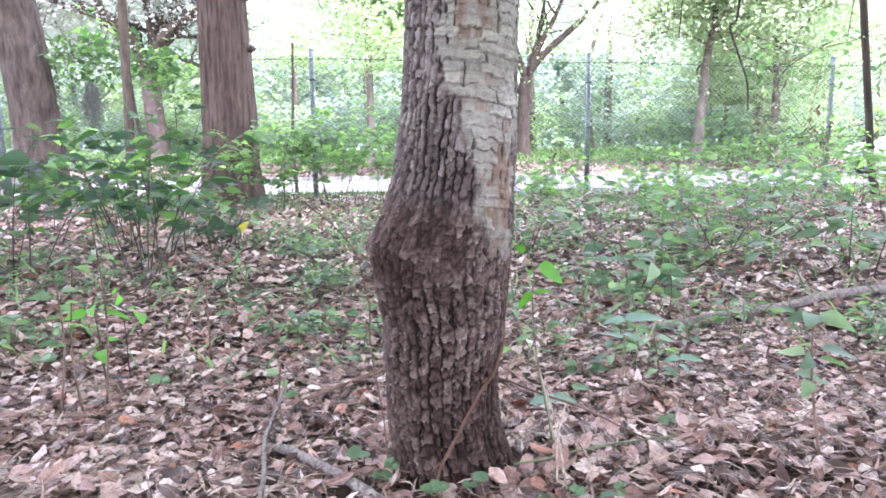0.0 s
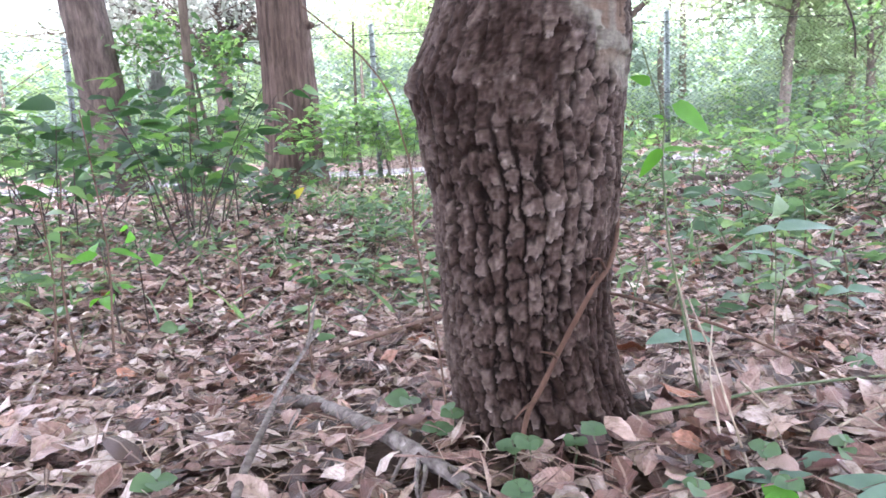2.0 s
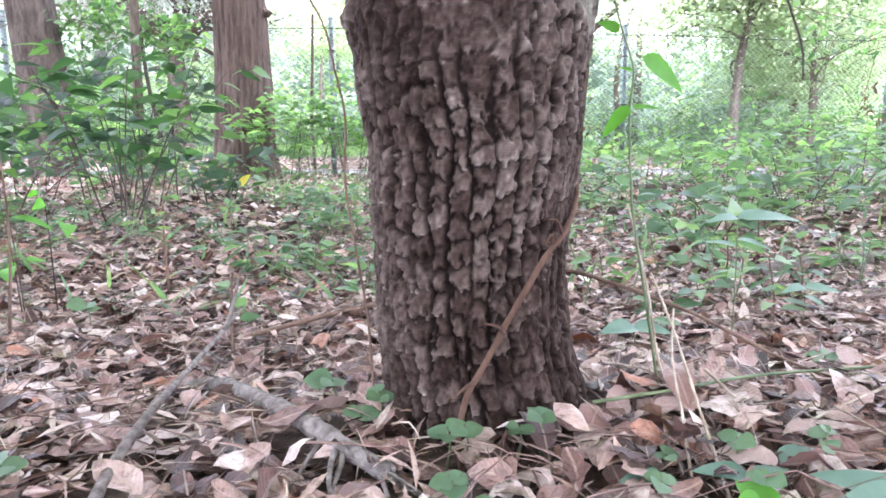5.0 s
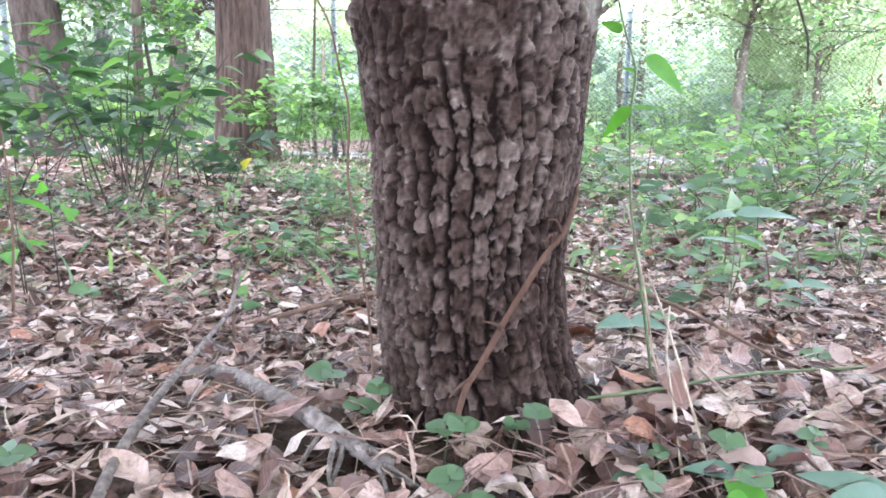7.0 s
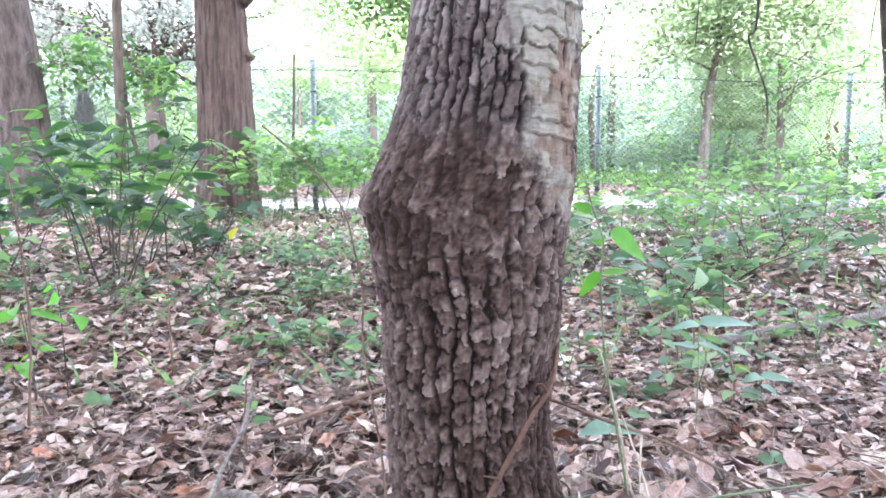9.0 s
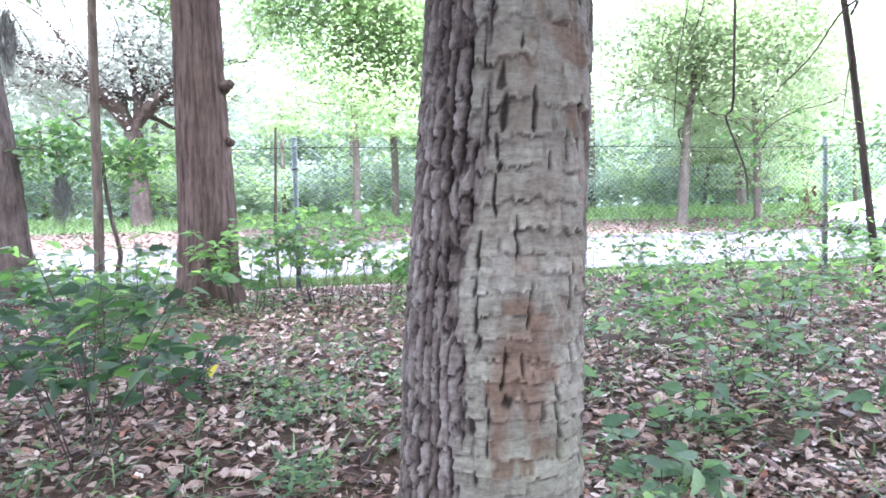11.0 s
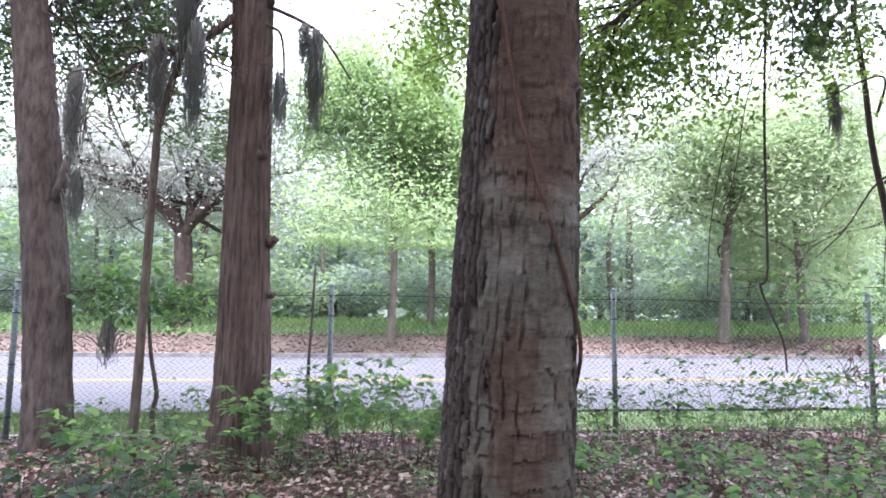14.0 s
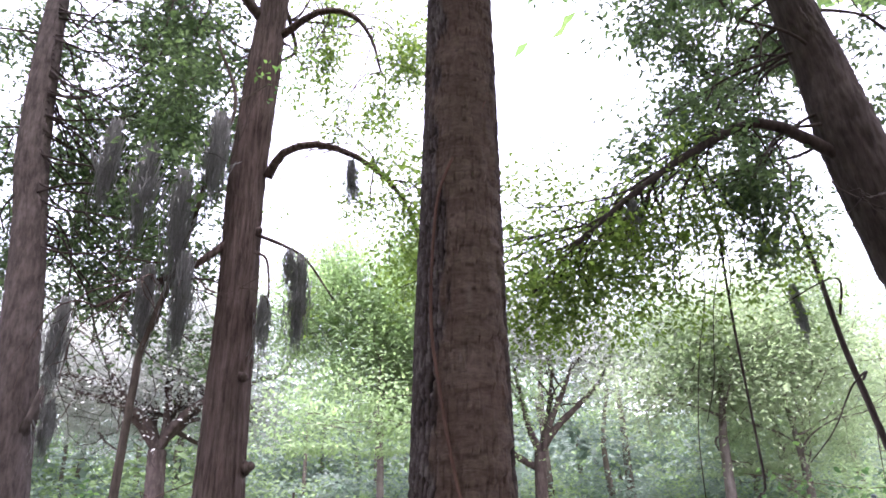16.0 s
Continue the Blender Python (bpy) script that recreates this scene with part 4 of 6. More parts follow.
slim_tree([(-2.13, 6.2, 0.1), (-2.16, 6.2, 0.4), (-2.13, 6.2, 0.6), (-2.2, 6.2, 0.95), (-2.24, 6.2, 1.28), (-2.27, 6.2, 1.75)], 0.03, 0.014, "thin crooked sapling against the wire fence", seed=4,
          twigs=[([(-2.25, 6.15, 1.4), (-2.0, 6.1, 1.5), (-1.8, 6.05, 1.45)], 0.008), ([(-2.26, 6.15, 1.65), (-2.5, 6.1, 1.75), (-2.8, 6.05, 1.6)], 0.008)], leaves=14, size=0.09)
slim_tree([(5.38, 5.0, 0.1), (5.3, 5.0, 0.5), (5.12, 5.0, 1.8), (5.02, 5.0, 2.5), (4.92, 5.0, 3.15), (4.88, 5.0, 3.8), (4.8, 5.0, 4.6)], 0.04, 0.024, "dark slender sapling by the fence with bare drooping branches", M_darkbark, seed=5,
          twigs=[([(4.99, 4.95, 2.75), (4.64, 4.5, 2.72), (4.45, 4.5, 2.58), (4.17, 4.5, 2.21), (3.86, 4.5, 1.94)], 0.014),
                 ([(4.9, 4.9, 3.4), (4.75, 4.6, 3.65), (4.46, 4.5, 3.6), (3.97, 4.5, 3.35)], 0.014), ([(5.05, 5.0, 2.4), (4.9, 4.9, 2.1), (4.85, 4.9, 1.7)], 0.008)], leaves=1)
slim_tree([(-0.67, 7.0, 0.1), (-0.7, 7.0, 0.75), (-0.68, 7.0, 1.3), (-0.66, 7.0, 1.95)], 0.022, 0.014, "bare thin stem behind the wire fence", seed=6)

# hanging vines under the leafy limb
rod_thing("hanging_vine", "dark rope-like vine hanging from the leafy limb", "vine", [(3.5, 4.5, 4.5), (3.5, 4.5, 4.15), (3.44, 4.5, 3.2), (3.42, 4.5, 2.42), (3.4, 4.5, 1.78), (3.33, 4.5, 1.68), (3.42, 4.5, 1.45), (3.52, 4.5, 1.2), (3.54, 4.5, 0.95)], 0.013, 0.008, M_darkbark, "hanging vines", n=30,
          extra=[[(3.47, 4.5, 3.9), (3.56, 4.5, 4.05), (3.6, 4.5, 4.2)]])
rod_thing("hanging_vine", "thin slack vine hanging from the leafy limb", "vine", [(3.3, 4.6, 4.4), (3.3, 4.6, 3.6), (3.1, 4.6, 2.9), (2.95, 4.6, 2.2), (2.9, 4.6, 1.6)], 0.006, 0.004, M_darkbark, "hanging vines", n=30)
rod_thing("hanging_vine", "thin slack vine hanging from the leafy limb", "vine", [(3.6, 4.6, 4.1), (3.35, 4.6, 3.4), (3.2, 4.6, 2.7), (3.05, 4.6, 2.3)], 0.006, 0.004, M_darkbark, "hanging vines", n=30)
moss_clump([((-0.56, 5.05, 4.0), 1.0, 0.05, 150), ((-0.66, 5.05, 4.05), 0.45, 0.04, 60), ((-0.88, 5.1, 3.6), 0.7, 0.04, 60), ((-1.6, 5.0, 4.0), 1.1, 0.08, 110), ((-1.72, 5.0, 4.9), 1.3, 0.1, 130),
            ((-1.95, 5.1, 3.9), 0.9, 0.09, 90), ((-2.1, 5.0, 5.2), 1.2, 0.1, 120), ((-1.45, 5.0, 5.6), 1.2, 0.1, 120), ((-2.5, 5.1, 5.5), 1.1, 0.1, 90), ((-2.8, 5.5, 3.7), 1.0, 0.08, 100),
            ((-2.78, 5.6, 2.75), 0.6, 0.07, 60), ((-0.1, 5.2, 5.2), 0.6, 0.06, 60), ((4.38, 4.8, 3.7), 0.65, 0.03, 60), ((2.4, 4.0, 4.15), 0.35, 0.03, 40), ((-2.55, 6.0, 1.35), 0.5, 0.1, 50)])


# ---- across the road ----
def far_tree(name_label, x, y, trunk, r, crown, material, leaf, count, size, seed, forks=5, bark=M_farbark, flat=0.55, group="trees across the road", axis=False, hollow=0.0, limbs=()):
    """A tree across the road: forking trunk and a crown of many small leaf sprays."""
    rng = np.random.default_rng(seed)
    z0 = float(gz(x, y))
    t = thing("tree", name_label, "tree", group, at=(x, y, z0))
    top = np.array([x + rng.normal() * 0.2, y, z0 + trunk])
    part("trunk", ridged_trunk([(x, y, z0 - 0.1), ((x + top[0]) / 2 + rng.normal() * 0.06, y, z0 + trunk * 0.5), tuple(top)], [r * 1.05, r, r * 0.92], rng, 40, 24, 12, r * 0.06, 0.25), bark, t)
    rods, tips = [], []
    cw, ch = crown
    if axis:
        rods.append((smooth_line([tuple(top), tuple(top + (rng.normal() * 0.3, 0, ch * 0.35)), tuple(top + (rng.normal() * 0.5, 0, ch * 0.7))], 7), np.linspace(r * 0.9, r * 0.2, 7)))
    for offsets in limbs:
        line = smooth_line(top + np.array(offsets, float), 11)
        rods.append((line, np.linspace(r * 0.66, r * 0.22, 11)))
        for i in (5, 7, 9, 10):
            grow(rng, line[i], unit(line[i] - line[i - 1]) + rng.normal(size=3) * (0.6, 0.9, 0.35), cw * 0.22 * (0.7 + 0.6 * rng.random()), r * 0.2, 2, 0.2, -0.02, (3, 5), rods, tips)
    for k in range(0 if limbs else forks):
        a = 2 * np.pi * (k * 0.618 + 0.2 * rng.random())
        up = ch * 0.65 * k / forks if axis else 0.0
        d = np.array([math.cos(a), math.sin(a), flat + 0.5 * rng.random()])
        grow(rng, top + (0, 0, up), d, cw * 0.42 * (1 - 0.45 * up / ch) * (0.7 + 0.6 * rng.random()), r * (0.32 if axis else 0.62), 2, 0.2, -0.02, (3, 5), rods, tips)
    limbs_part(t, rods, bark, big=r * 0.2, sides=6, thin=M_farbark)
    tp = np.array([q[0] for q in tips])
    top_z = z0 + trunk
    load = rng.random(len(tp)) ** 1.2
    pick = rng.choice(len(tp), count, p=load / load.sum())
    P = tp[pick] + rng.normal(size=(count, 3)) * (cw * 0.075, cw * 0.075, ch * 0.085)
    pick2 = rng.random(count) < 0.12
    P[pick2] = np.stack([x + rng.normal(size=count) * cw * 0.3, y + rng.normal(size=count) * cw * 0.25, top_z + ch * (0.45 + 0.27 * rng.normal(size=count))], 1)[pick2]
    P[:, 2] = np.maximum(P[:, 2], top_z - 0.12 * ch)
    if hollow:
        out = np.hypot(P[:, 0] - x, P[:, 1] - y) / cw
        P = P[(P[:, 2] - top_z) / ch > hollow - 0.6 * out + 0.08 * rng.normal(size=count)]
        count = len(P)
    N = rng.normal(size=(count, 3)) * 0.16 + (0, -0.45, 0.8)
    part("crown", Pile().add(*strew(FLAT, P, heading(rng, count, -0.3), size * (0.6 + 0.8 * rng.random(count)), rng, N)).mesh("crown"), leaf, t)


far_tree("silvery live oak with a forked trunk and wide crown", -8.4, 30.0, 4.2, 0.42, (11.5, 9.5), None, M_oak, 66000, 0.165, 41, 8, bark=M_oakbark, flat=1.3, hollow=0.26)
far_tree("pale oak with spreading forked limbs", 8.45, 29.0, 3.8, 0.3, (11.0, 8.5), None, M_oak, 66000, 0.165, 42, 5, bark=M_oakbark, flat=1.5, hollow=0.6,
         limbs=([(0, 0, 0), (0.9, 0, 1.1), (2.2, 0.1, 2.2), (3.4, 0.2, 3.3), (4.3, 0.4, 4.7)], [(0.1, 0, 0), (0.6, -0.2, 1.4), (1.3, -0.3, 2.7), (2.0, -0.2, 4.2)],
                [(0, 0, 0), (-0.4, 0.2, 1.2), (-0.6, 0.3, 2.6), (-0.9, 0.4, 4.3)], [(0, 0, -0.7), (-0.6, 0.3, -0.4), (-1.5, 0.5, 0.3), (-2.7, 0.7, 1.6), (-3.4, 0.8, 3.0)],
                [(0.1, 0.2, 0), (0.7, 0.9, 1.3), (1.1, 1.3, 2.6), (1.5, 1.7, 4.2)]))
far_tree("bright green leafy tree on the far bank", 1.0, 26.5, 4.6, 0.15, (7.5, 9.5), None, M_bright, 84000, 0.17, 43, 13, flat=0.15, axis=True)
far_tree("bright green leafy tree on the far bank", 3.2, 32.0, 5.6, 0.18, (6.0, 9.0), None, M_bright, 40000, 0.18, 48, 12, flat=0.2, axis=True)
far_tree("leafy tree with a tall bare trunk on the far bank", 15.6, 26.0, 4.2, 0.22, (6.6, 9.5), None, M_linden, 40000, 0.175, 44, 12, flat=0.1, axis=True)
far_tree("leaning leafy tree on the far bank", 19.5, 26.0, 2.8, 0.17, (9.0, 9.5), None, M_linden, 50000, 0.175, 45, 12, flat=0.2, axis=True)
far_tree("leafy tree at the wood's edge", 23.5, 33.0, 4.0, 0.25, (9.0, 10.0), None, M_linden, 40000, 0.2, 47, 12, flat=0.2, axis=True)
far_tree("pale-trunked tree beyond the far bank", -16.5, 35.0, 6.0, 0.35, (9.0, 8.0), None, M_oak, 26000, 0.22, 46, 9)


def far_woods():
    """The wood behind the bank: trunks and crowns without number."""
    rng = np.random.default_rng(51)
    trunks, leaves = Pile(), [Pile(), Pile(), Pile()]
    lit = lambda n: rng.normal(size=(n, 3)) * 0.28 + (0, -0.45, 0.8)
    for k in range(46):
        x, y = -42 + 86 * (k + rng.random()) / 46, 37 + 18 * rng.random()
        z0, h = float(gz(x, y)), 8 + 7 * rng.random()
        line = smooth_line([(x, y, z0 - 0.2), (x + rng.normal() * 0.3, y, z0 + h * 0.5), (x + rng.normal() * 0.6, y, z0 + h)], 10)
        trunks.add(*tube(line, np.linspace(0.22, 0.06, 10) * (0.6 + 0.8 * rng.random()), 7, 0.15))
        for c in range(10):
            cx, cy, cz = x + rng.normal() * 1.9, y + rng.normal() * 1.6, z0 + h * (0.25 + 0.85 * rng.random())
            n = 180
            g = unit(rng.normal(size=(n, 3))) * (rng.random((n, 1)) ** 0.4) * (1.7, 1.5, 1.25)
            leaves[k % 3].add(*strew(FLAT, g + (cx, cy, cz), heading(rng, n, -0.3), 0.2 + 0.16 * rng.random(n), rng, lit(n)))
    for k in range(240):
        x, y = -44 + 88 * rng.random(), 35 + 7 * rng.random()
        n = 190
        g = unit(rng.normal(size=(n, 3))) * (rng.random((n, 1)) ** 0.4) * (1.6, 1.1, 1.0 + 0.8 * rng.random())
        leaves[k % 3].add(*strew(FLAT, g + (x, y, float(gz(x, y)) + 0.9 + 1.6 * rng.random()), heading(rng, n, 0.1), 0.2 + 0.2 * rng.random(n), rng, lit(n)))
    for row, (y0, top) in enumerate(((44, 9.0), (50, 14.0), (57, 19.0), (65, 24.0))):
        for k in range(230):
            x, y = -75 + 150 * rng.random(), y0 + 1.5 * rng.normal()
            n = 70
            g = unit(rng.normal(size=(n, 3))) * (2.6, 0.5, 1.8)
            z = 1.4 + (top - 1.4) * rng.random()
            N = rng.normal(size=(n, 3)) * 0.3 + (0, -0.6, 0.8)
            leaves[(k + row) % 3].add(*strew(FLAT, g + (x, y, z), heading(rng, n, 0.0), 0.55 + 0.45 * rng.random(n), rng, N))
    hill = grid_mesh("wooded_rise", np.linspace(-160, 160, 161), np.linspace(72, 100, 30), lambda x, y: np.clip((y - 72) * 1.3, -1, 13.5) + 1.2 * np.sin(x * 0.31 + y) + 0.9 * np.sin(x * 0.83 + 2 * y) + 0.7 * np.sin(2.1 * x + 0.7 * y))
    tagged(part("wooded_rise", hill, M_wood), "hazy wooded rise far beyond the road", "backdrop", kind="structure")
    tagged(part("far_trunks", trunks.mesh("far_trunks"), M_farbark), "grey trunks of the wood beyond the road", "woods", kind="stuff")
    # haze of this wood comes only from the pale leaf colours
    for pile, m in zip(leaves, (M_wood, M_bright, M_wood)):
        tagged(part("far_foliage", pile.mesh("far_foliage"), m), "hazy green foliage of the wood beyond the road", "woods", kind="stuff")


far_woods()


def shading_woods():
    """Unseen wood added behind, above and beside the camera to shade the floor."""
    rng = np.random.default_rng(55)
    trunks, leaves = Pile(), Pile()
    for k in range(16):
        x, y = -11 + 22 * rng.random(), -3.5 - 10 * rng.random()
        line = smooth_line([(x, y, -0.2), (x + rng.normal() * 0.2, y, 4.0), (x + rng.normal() * 0.5, y, 9.0)], 12)
        trunks.add(*tube(line, np.linspace(0.2, 0.07, 12) * (0.6 + 0.8 * rng.random()), 9, 0.12))
    n = 42000
    c = np.stack([rng.uniform(-10, 10, 520), rng.uniform(-13, 2.6, 520), rng.uniform(6.8, 10.5, 520)], 1)
    c[:50] = np.stack([rng.uniform(-9, 9, 50), rng.uniform(4.0, 6.8, 50), rng.uniform(9.8, 12.5, 50)], 1)
    P = c[rng.integers(0, 520, n)] + rng.normal(size=(n, 3)) * (0.75, 0.75, 0.4)
    leaves.add(*strew(FLAT, P, heading(rng, n, -0.2), 0.37 * (0.6 + 0.8 * rng.random(n)), rng))
    n = 5000
    P = np.stack([rng.uniform(-14, 14, n), rng.uniform(-15, -12, n), rng.uniform(0, 8, n)], 1)
    leaves.add(*strew(FLAT, P, heading(rng, n, -0.2), 0.3 * (0.6 + 0.8 * rng.random(n)), rng))
    # leaf screens added on both sides to block light from there
    n = 9000
    P = np.stack([rng.choice([-1, 1], n) * rng.uniform(12, 14, n), rng.uniform(-14, 4.5, n), rng.uniform(0.5, 9, n)], 1)
    leaves.add(*strew(FLAT, P, heading(rng, n, -0.2), 0.42 * (0.6 + 0.8 * rng.random(n)), rng))
    tagged(part("unseen_trunks", trunks.mesh("unseen_trunks"), M_leftbark), "out-of-view trunks added behind the camera", "woods", kind="stuff")
    tagged(part("unseen_canopy", leaves.mesh("unseen_canopy"), M_canopy), "out-of-view leaf canopy and side screens added to shade the floor", "woods", kind="stuff")


shading_woods()


def grass_strip(name, label, x0, x1, y0, y1, n, h, seed, material=None):
    rng = np.random.default_rng(seed)
    x, y = x0 + (x1 - x0) * rng.random(n), y0 + (y1 - y0) * rng.random(n)
    P = np.stack([x, y, gz(x, y) - 0.01], 1)
    D = np.stack([rng.normal(size=n) * 0.4, rng.normal(size=n) * 0.4, np.ones(n)], 1)
    blade = (np.array([(-0.07, 0, 0), (0.07, 0, 0), (0.05, 0.55, -0.04), (0, 1, -0.25), (-0.05, 0.55, -0.04)], float), np.array([(0, 1, 2), (0, 2, 4), (4, 2, 3)]))
    N = np.stack([rng.normal(size=n), rng.normal(size=n), np.zeros(n)], 1)
    tagged(part(name, Pile().add(*strew(blade, P, D, h * (0.5 + rng.random(n)), rng, N)).mesh(name), material or M_grass), label, "grass", kind="stuff")


grass_strip("verge_grass", "short mown grass between fence and road", -9, 2.0, 6.7, 8.8, 11000, 0.09, 61)
grass_strip("verge_grass", "sparse short grass along the foot of the fence", 2.0, 13.0, 6.2, 8.4, 5000, 0.07, 62)
grass_strip("bank_grass", "bright grass on the far bank", -26, 34, 27.6, 35.5, 18000, 0.28, 62, M_bankgrass)


def far_drift():
    rng = np.random.default_rng(63)
    n = 9000
    x, y = -22 + 50 * rng.random(n), 21.9 + 6 * rng.random(n)
    P = np.stack([x, y, gz(x, y) + 0.02], 1)
    tagged(part("leaf_drift", Pile().add(*strew(FLAT, P, heading(rng, n, 0.05, 0.15), 0.12 + 0.08 * rng.random(n), rng)).mesh("leaf_drift"), M_drift),
           "reddish fallen leaves along the far kerb", "leaf litter", kind="stuff")


far_drift()


# ---- wire fence ----
def fence():
    y, h = 6.09, 1.56
    f = thing("chain_link_fence", "rusty-grey chain-link fence on green steel posts", "fence", at=(0, y, 0.14))
    for k in range(-3, 6):
        x = -0.41 + 3.05 * k
        z = float(gz(x, y))
        pile = Pile().add(*tube([(x, y, z - 0.1), (x, y, z + h)], 0.028, 14))
        post = part("post", pile.mesh("post"), M_post, f)
        cap = Pile().add(*tube([(x, y, z + h), (x, y, z + h + 0.012), (x, y, z + h + 0.03)], [0.031, 0.03, 0.012], 14))
        c = part("cap", cap.mesh("cap"), M_post, post)
        for b in (0.25, 0.75, 1.25):
            part("tie", Pile().add(*tube([(x, y - 0.003, z + b), (x, y - 0.003, z + b + 0.012)], 0.031, 12)).mesh("tie"), M_wire, post)
    cell, wires = 0.062, Pile()
    x0, x1 = -9.6, 14.8
    nz = int(1.48 / (cell / 2))
    zz = np.arange(nz + 1) * cell / 2 + 0.04
    for k in range(int((x1 - x0) / cell)):
        xs = x0 + k * cell + np.where(np.arange(nz + 1) % 2, cell, 0.0)
        ys = y - 0.034 + np.where(np.arange(nz + 1) % 2, 0.003, -0.003)
        line = np.stack([xs, ys, zz + 0.14], 1)
        wires.add(*tube(line, 0.0038, 3))
    part("wire_mesh", wires.mesh("wire_mesh"), M_wire, f, "woven galvanised wire diamonds", "stuff")
    for z in (0.2, 1.6):
        xs = np.linspace(x0, x1, 50)
        part("tension_wire", Pile().add(*tube(np.stack([xs, np.full(50, y - 0.034), z + 0.012 * np.cos(xs * 2.06)], 1), 0.004, 5)).mesh("tension_wire"), M_wire, f)
    return f


fence()


# ---- woodland floor ----
def dry_shape(rng, n=5):
    """A curled fallen leaf."""
    w, tip = 0.38 + 0.27 * rng.random(), 0.75 + 0.5 * rng.random()
    cup, roll, wave = rng.normal() * 0.6, rng.normal() * 0.45, rng.normal() * 0.06
    V, F = leaf_shape(n, w, 0.0, 0.0, tip, blunt=True)
    V = V.copy()
    lobe = 1 + 0.16 * np.sin(V[:, 1] * (14 + 8 * rng.random()) + 6 * rng.random()) * (rng.random() < 0.6)
    V[:, 0] *= lobe
    V[:, 2] = cup * V[:, 0] ** 2 * 2.5 + roll * (V[:, 1] - 0.5) ** 2 + wave * np.sin(V[:, 1] * 8) + 0.25 * rng.normal() * V[:, 0] * (V[:, 1] - 0.5) + 0.04 + 0.03 * rng.normal(size=len(V))
    V[:, 0] += 0.12 * rng.normal() * V[:, 1] ** 2
    return V, F


STICK_LINES = [((-0.275, 0.14), (-0.24, 0.155)), ((-0.24, 0.155), (-0.205, 0.115)), ((-0.205, 0.115), (-0.118, -0.055)), ((-0.118, -0.055), (-0.05, -0.14)), ((-0.245, 0.13), (-0.222, -0.13)), ((-0.222, -0.13), (-0.214, -0.2))]


def off_line(x, y, a, b):
    """Distance of a place from the stretch a to b."""
    dx, dy = b[0] - a[0], b[1] - a[1]
    s = np.clip(((x - a[0]) * dx + (y - a[1]) * dy) / (dx * dx + dy * dy), 0, 1)
    return np.hypot(x - a[0] - s * dx, y - a[1] - s * dy)


def litter():
    rng = np.random.default_rng(71)
    shapes, plain = [dry_shape(rng, 6) for _ in range(40)], [dry_shape(rng, 4) for _ in range(40)]
    pile, blades = Pile(), []
    for (x0, x1, y0, y1, n, s, lift) in ((-1.0, 1.2, -0.7, 0.7, 14000, 0.036, 0.02), (-1.5, 1.8, 0.6, 1.2, 6000, 0.042, 0.02), (-2.6, 3.2, 1.0, 3.0, 10000, 0.055, 0.018), (-5.5, 6.5, 2.8, 6.4, 17000, 0.07, 0.018),
                                         (-6.5, 7.0, -5, 6.3, 4500, 0.078, 0.012)):
        x, y = x0 + (x1 - x0) * rng.random(n), y0 + (y1 - y0) * rng.random(n)
        x, y = x + 0.07 * (x1 - x0) * rng.normal(size=n), np.minimum(y + 0.07 * (y1 - y0) * rng.normal(size=n), 6.5)
        keep = np.hypot(x - 0.05, y) > 0.105
        if s > 0.07:
            keep &= (np.abs(x) > 1.5) | (y > 1.5) | (y < -0.9)
        for a, b in STICK_LINES:
            keep &= off_line(x, y, a, b) > 0.02
        x, y = x[keep], y[keep]
        n = len(x)
        P = np.stack([x, y, gz(x, y) + 0.002 + lift * rng.random(n)], 1)
        kind = rng.integers(0, len(shapes), n)
        N = rng.normal(size=(n, 3)) * 0.34 + (0, 0, 1)
        D = heading(rng, n, 0.04, 0.2)
        size = s * (0.55 + 0.75 * rng.random(n))
        for k, sh in enumerate(shapes if abs(y0) < 0.75 and s < 0.04 else plain):
            m = kind == k
            pile.add(*strew(sh, P[m], D[m], size[m], rng, N[m]))
            blades.append(np.tile(sh[0] * (1, 1, 0), (int(m.sum()), 1)))
    # shreds and slivers between the leaves
    n = 13000
    x, y = rng.uniform(-1.0, 1.2, n), rng.uniform(-0.6, 1.4, n)
    keep = np.hypot(x - 0.05, y) > 0.1
    x, y = x[keep], y[keep]
    P = np.stack([x, y, gz(x, y) + 0.006 + 0.02 * rng.random(len(x))], 1)
    sliver = leaf_shape(3, 0.13, 0.2, 0.2)
    blades.append(np.tile(sliver[0] * (1, 1, 0), (len(x), 1)))
    pile.add(*strew(sliver, P, heading(rng, len(x), 0.05, 0.3), rng.uniform(0.012, 0.05, len(x)), rng))
    carpet = pile.mesh("leaf_litter")
    carpet.attributes.new("blade", "FLOAT_VECTOR", "POINT").data.foreach_set("vector", np.concatenate(blades).astype(np.float32).ravel())
    floor = tagged(part("leaf_litter", carpet, M_litter), "deep layer of curled brown fallen leaves", "leaf litter", kind="stuff")
    # the topmost leaves nearest the tree lie singly
    meshes = [mesh_np("fallen_leaf", V, [F]) for V, F in (dry_shape(rng, 7) for _ in range(28))]
    for me in meshes:
        flat = np.array([(v.co.x, v.co.y, 0.0) for v in me.vertices], dtype=np.float32)
        me.attributes.new("blade", "FLOAT_VECTOR", "POINT").data.foreach_set("vector", flat.ravel())
        me.materials.append(M_leaf_piece)
    for k in range(330):
        x, y = rng.uniform(-0.42, 0.5), rng.uniform(-0.32, 0.3)
        if any(off_line(x, y, a, b) < 0.03 for a, b in STICK_LINES):
            continue
        r = math.hypot(x - 0.05, y)
        if r < 0.12:
            x, y = 0.05 + (x - 0.05) * 0.16 / (r + 1e-6), y * 0.16 / (r + 1e-6) - 0.02
        leaf = part("fallen_leaf", meshes[k % 28], None, floor)
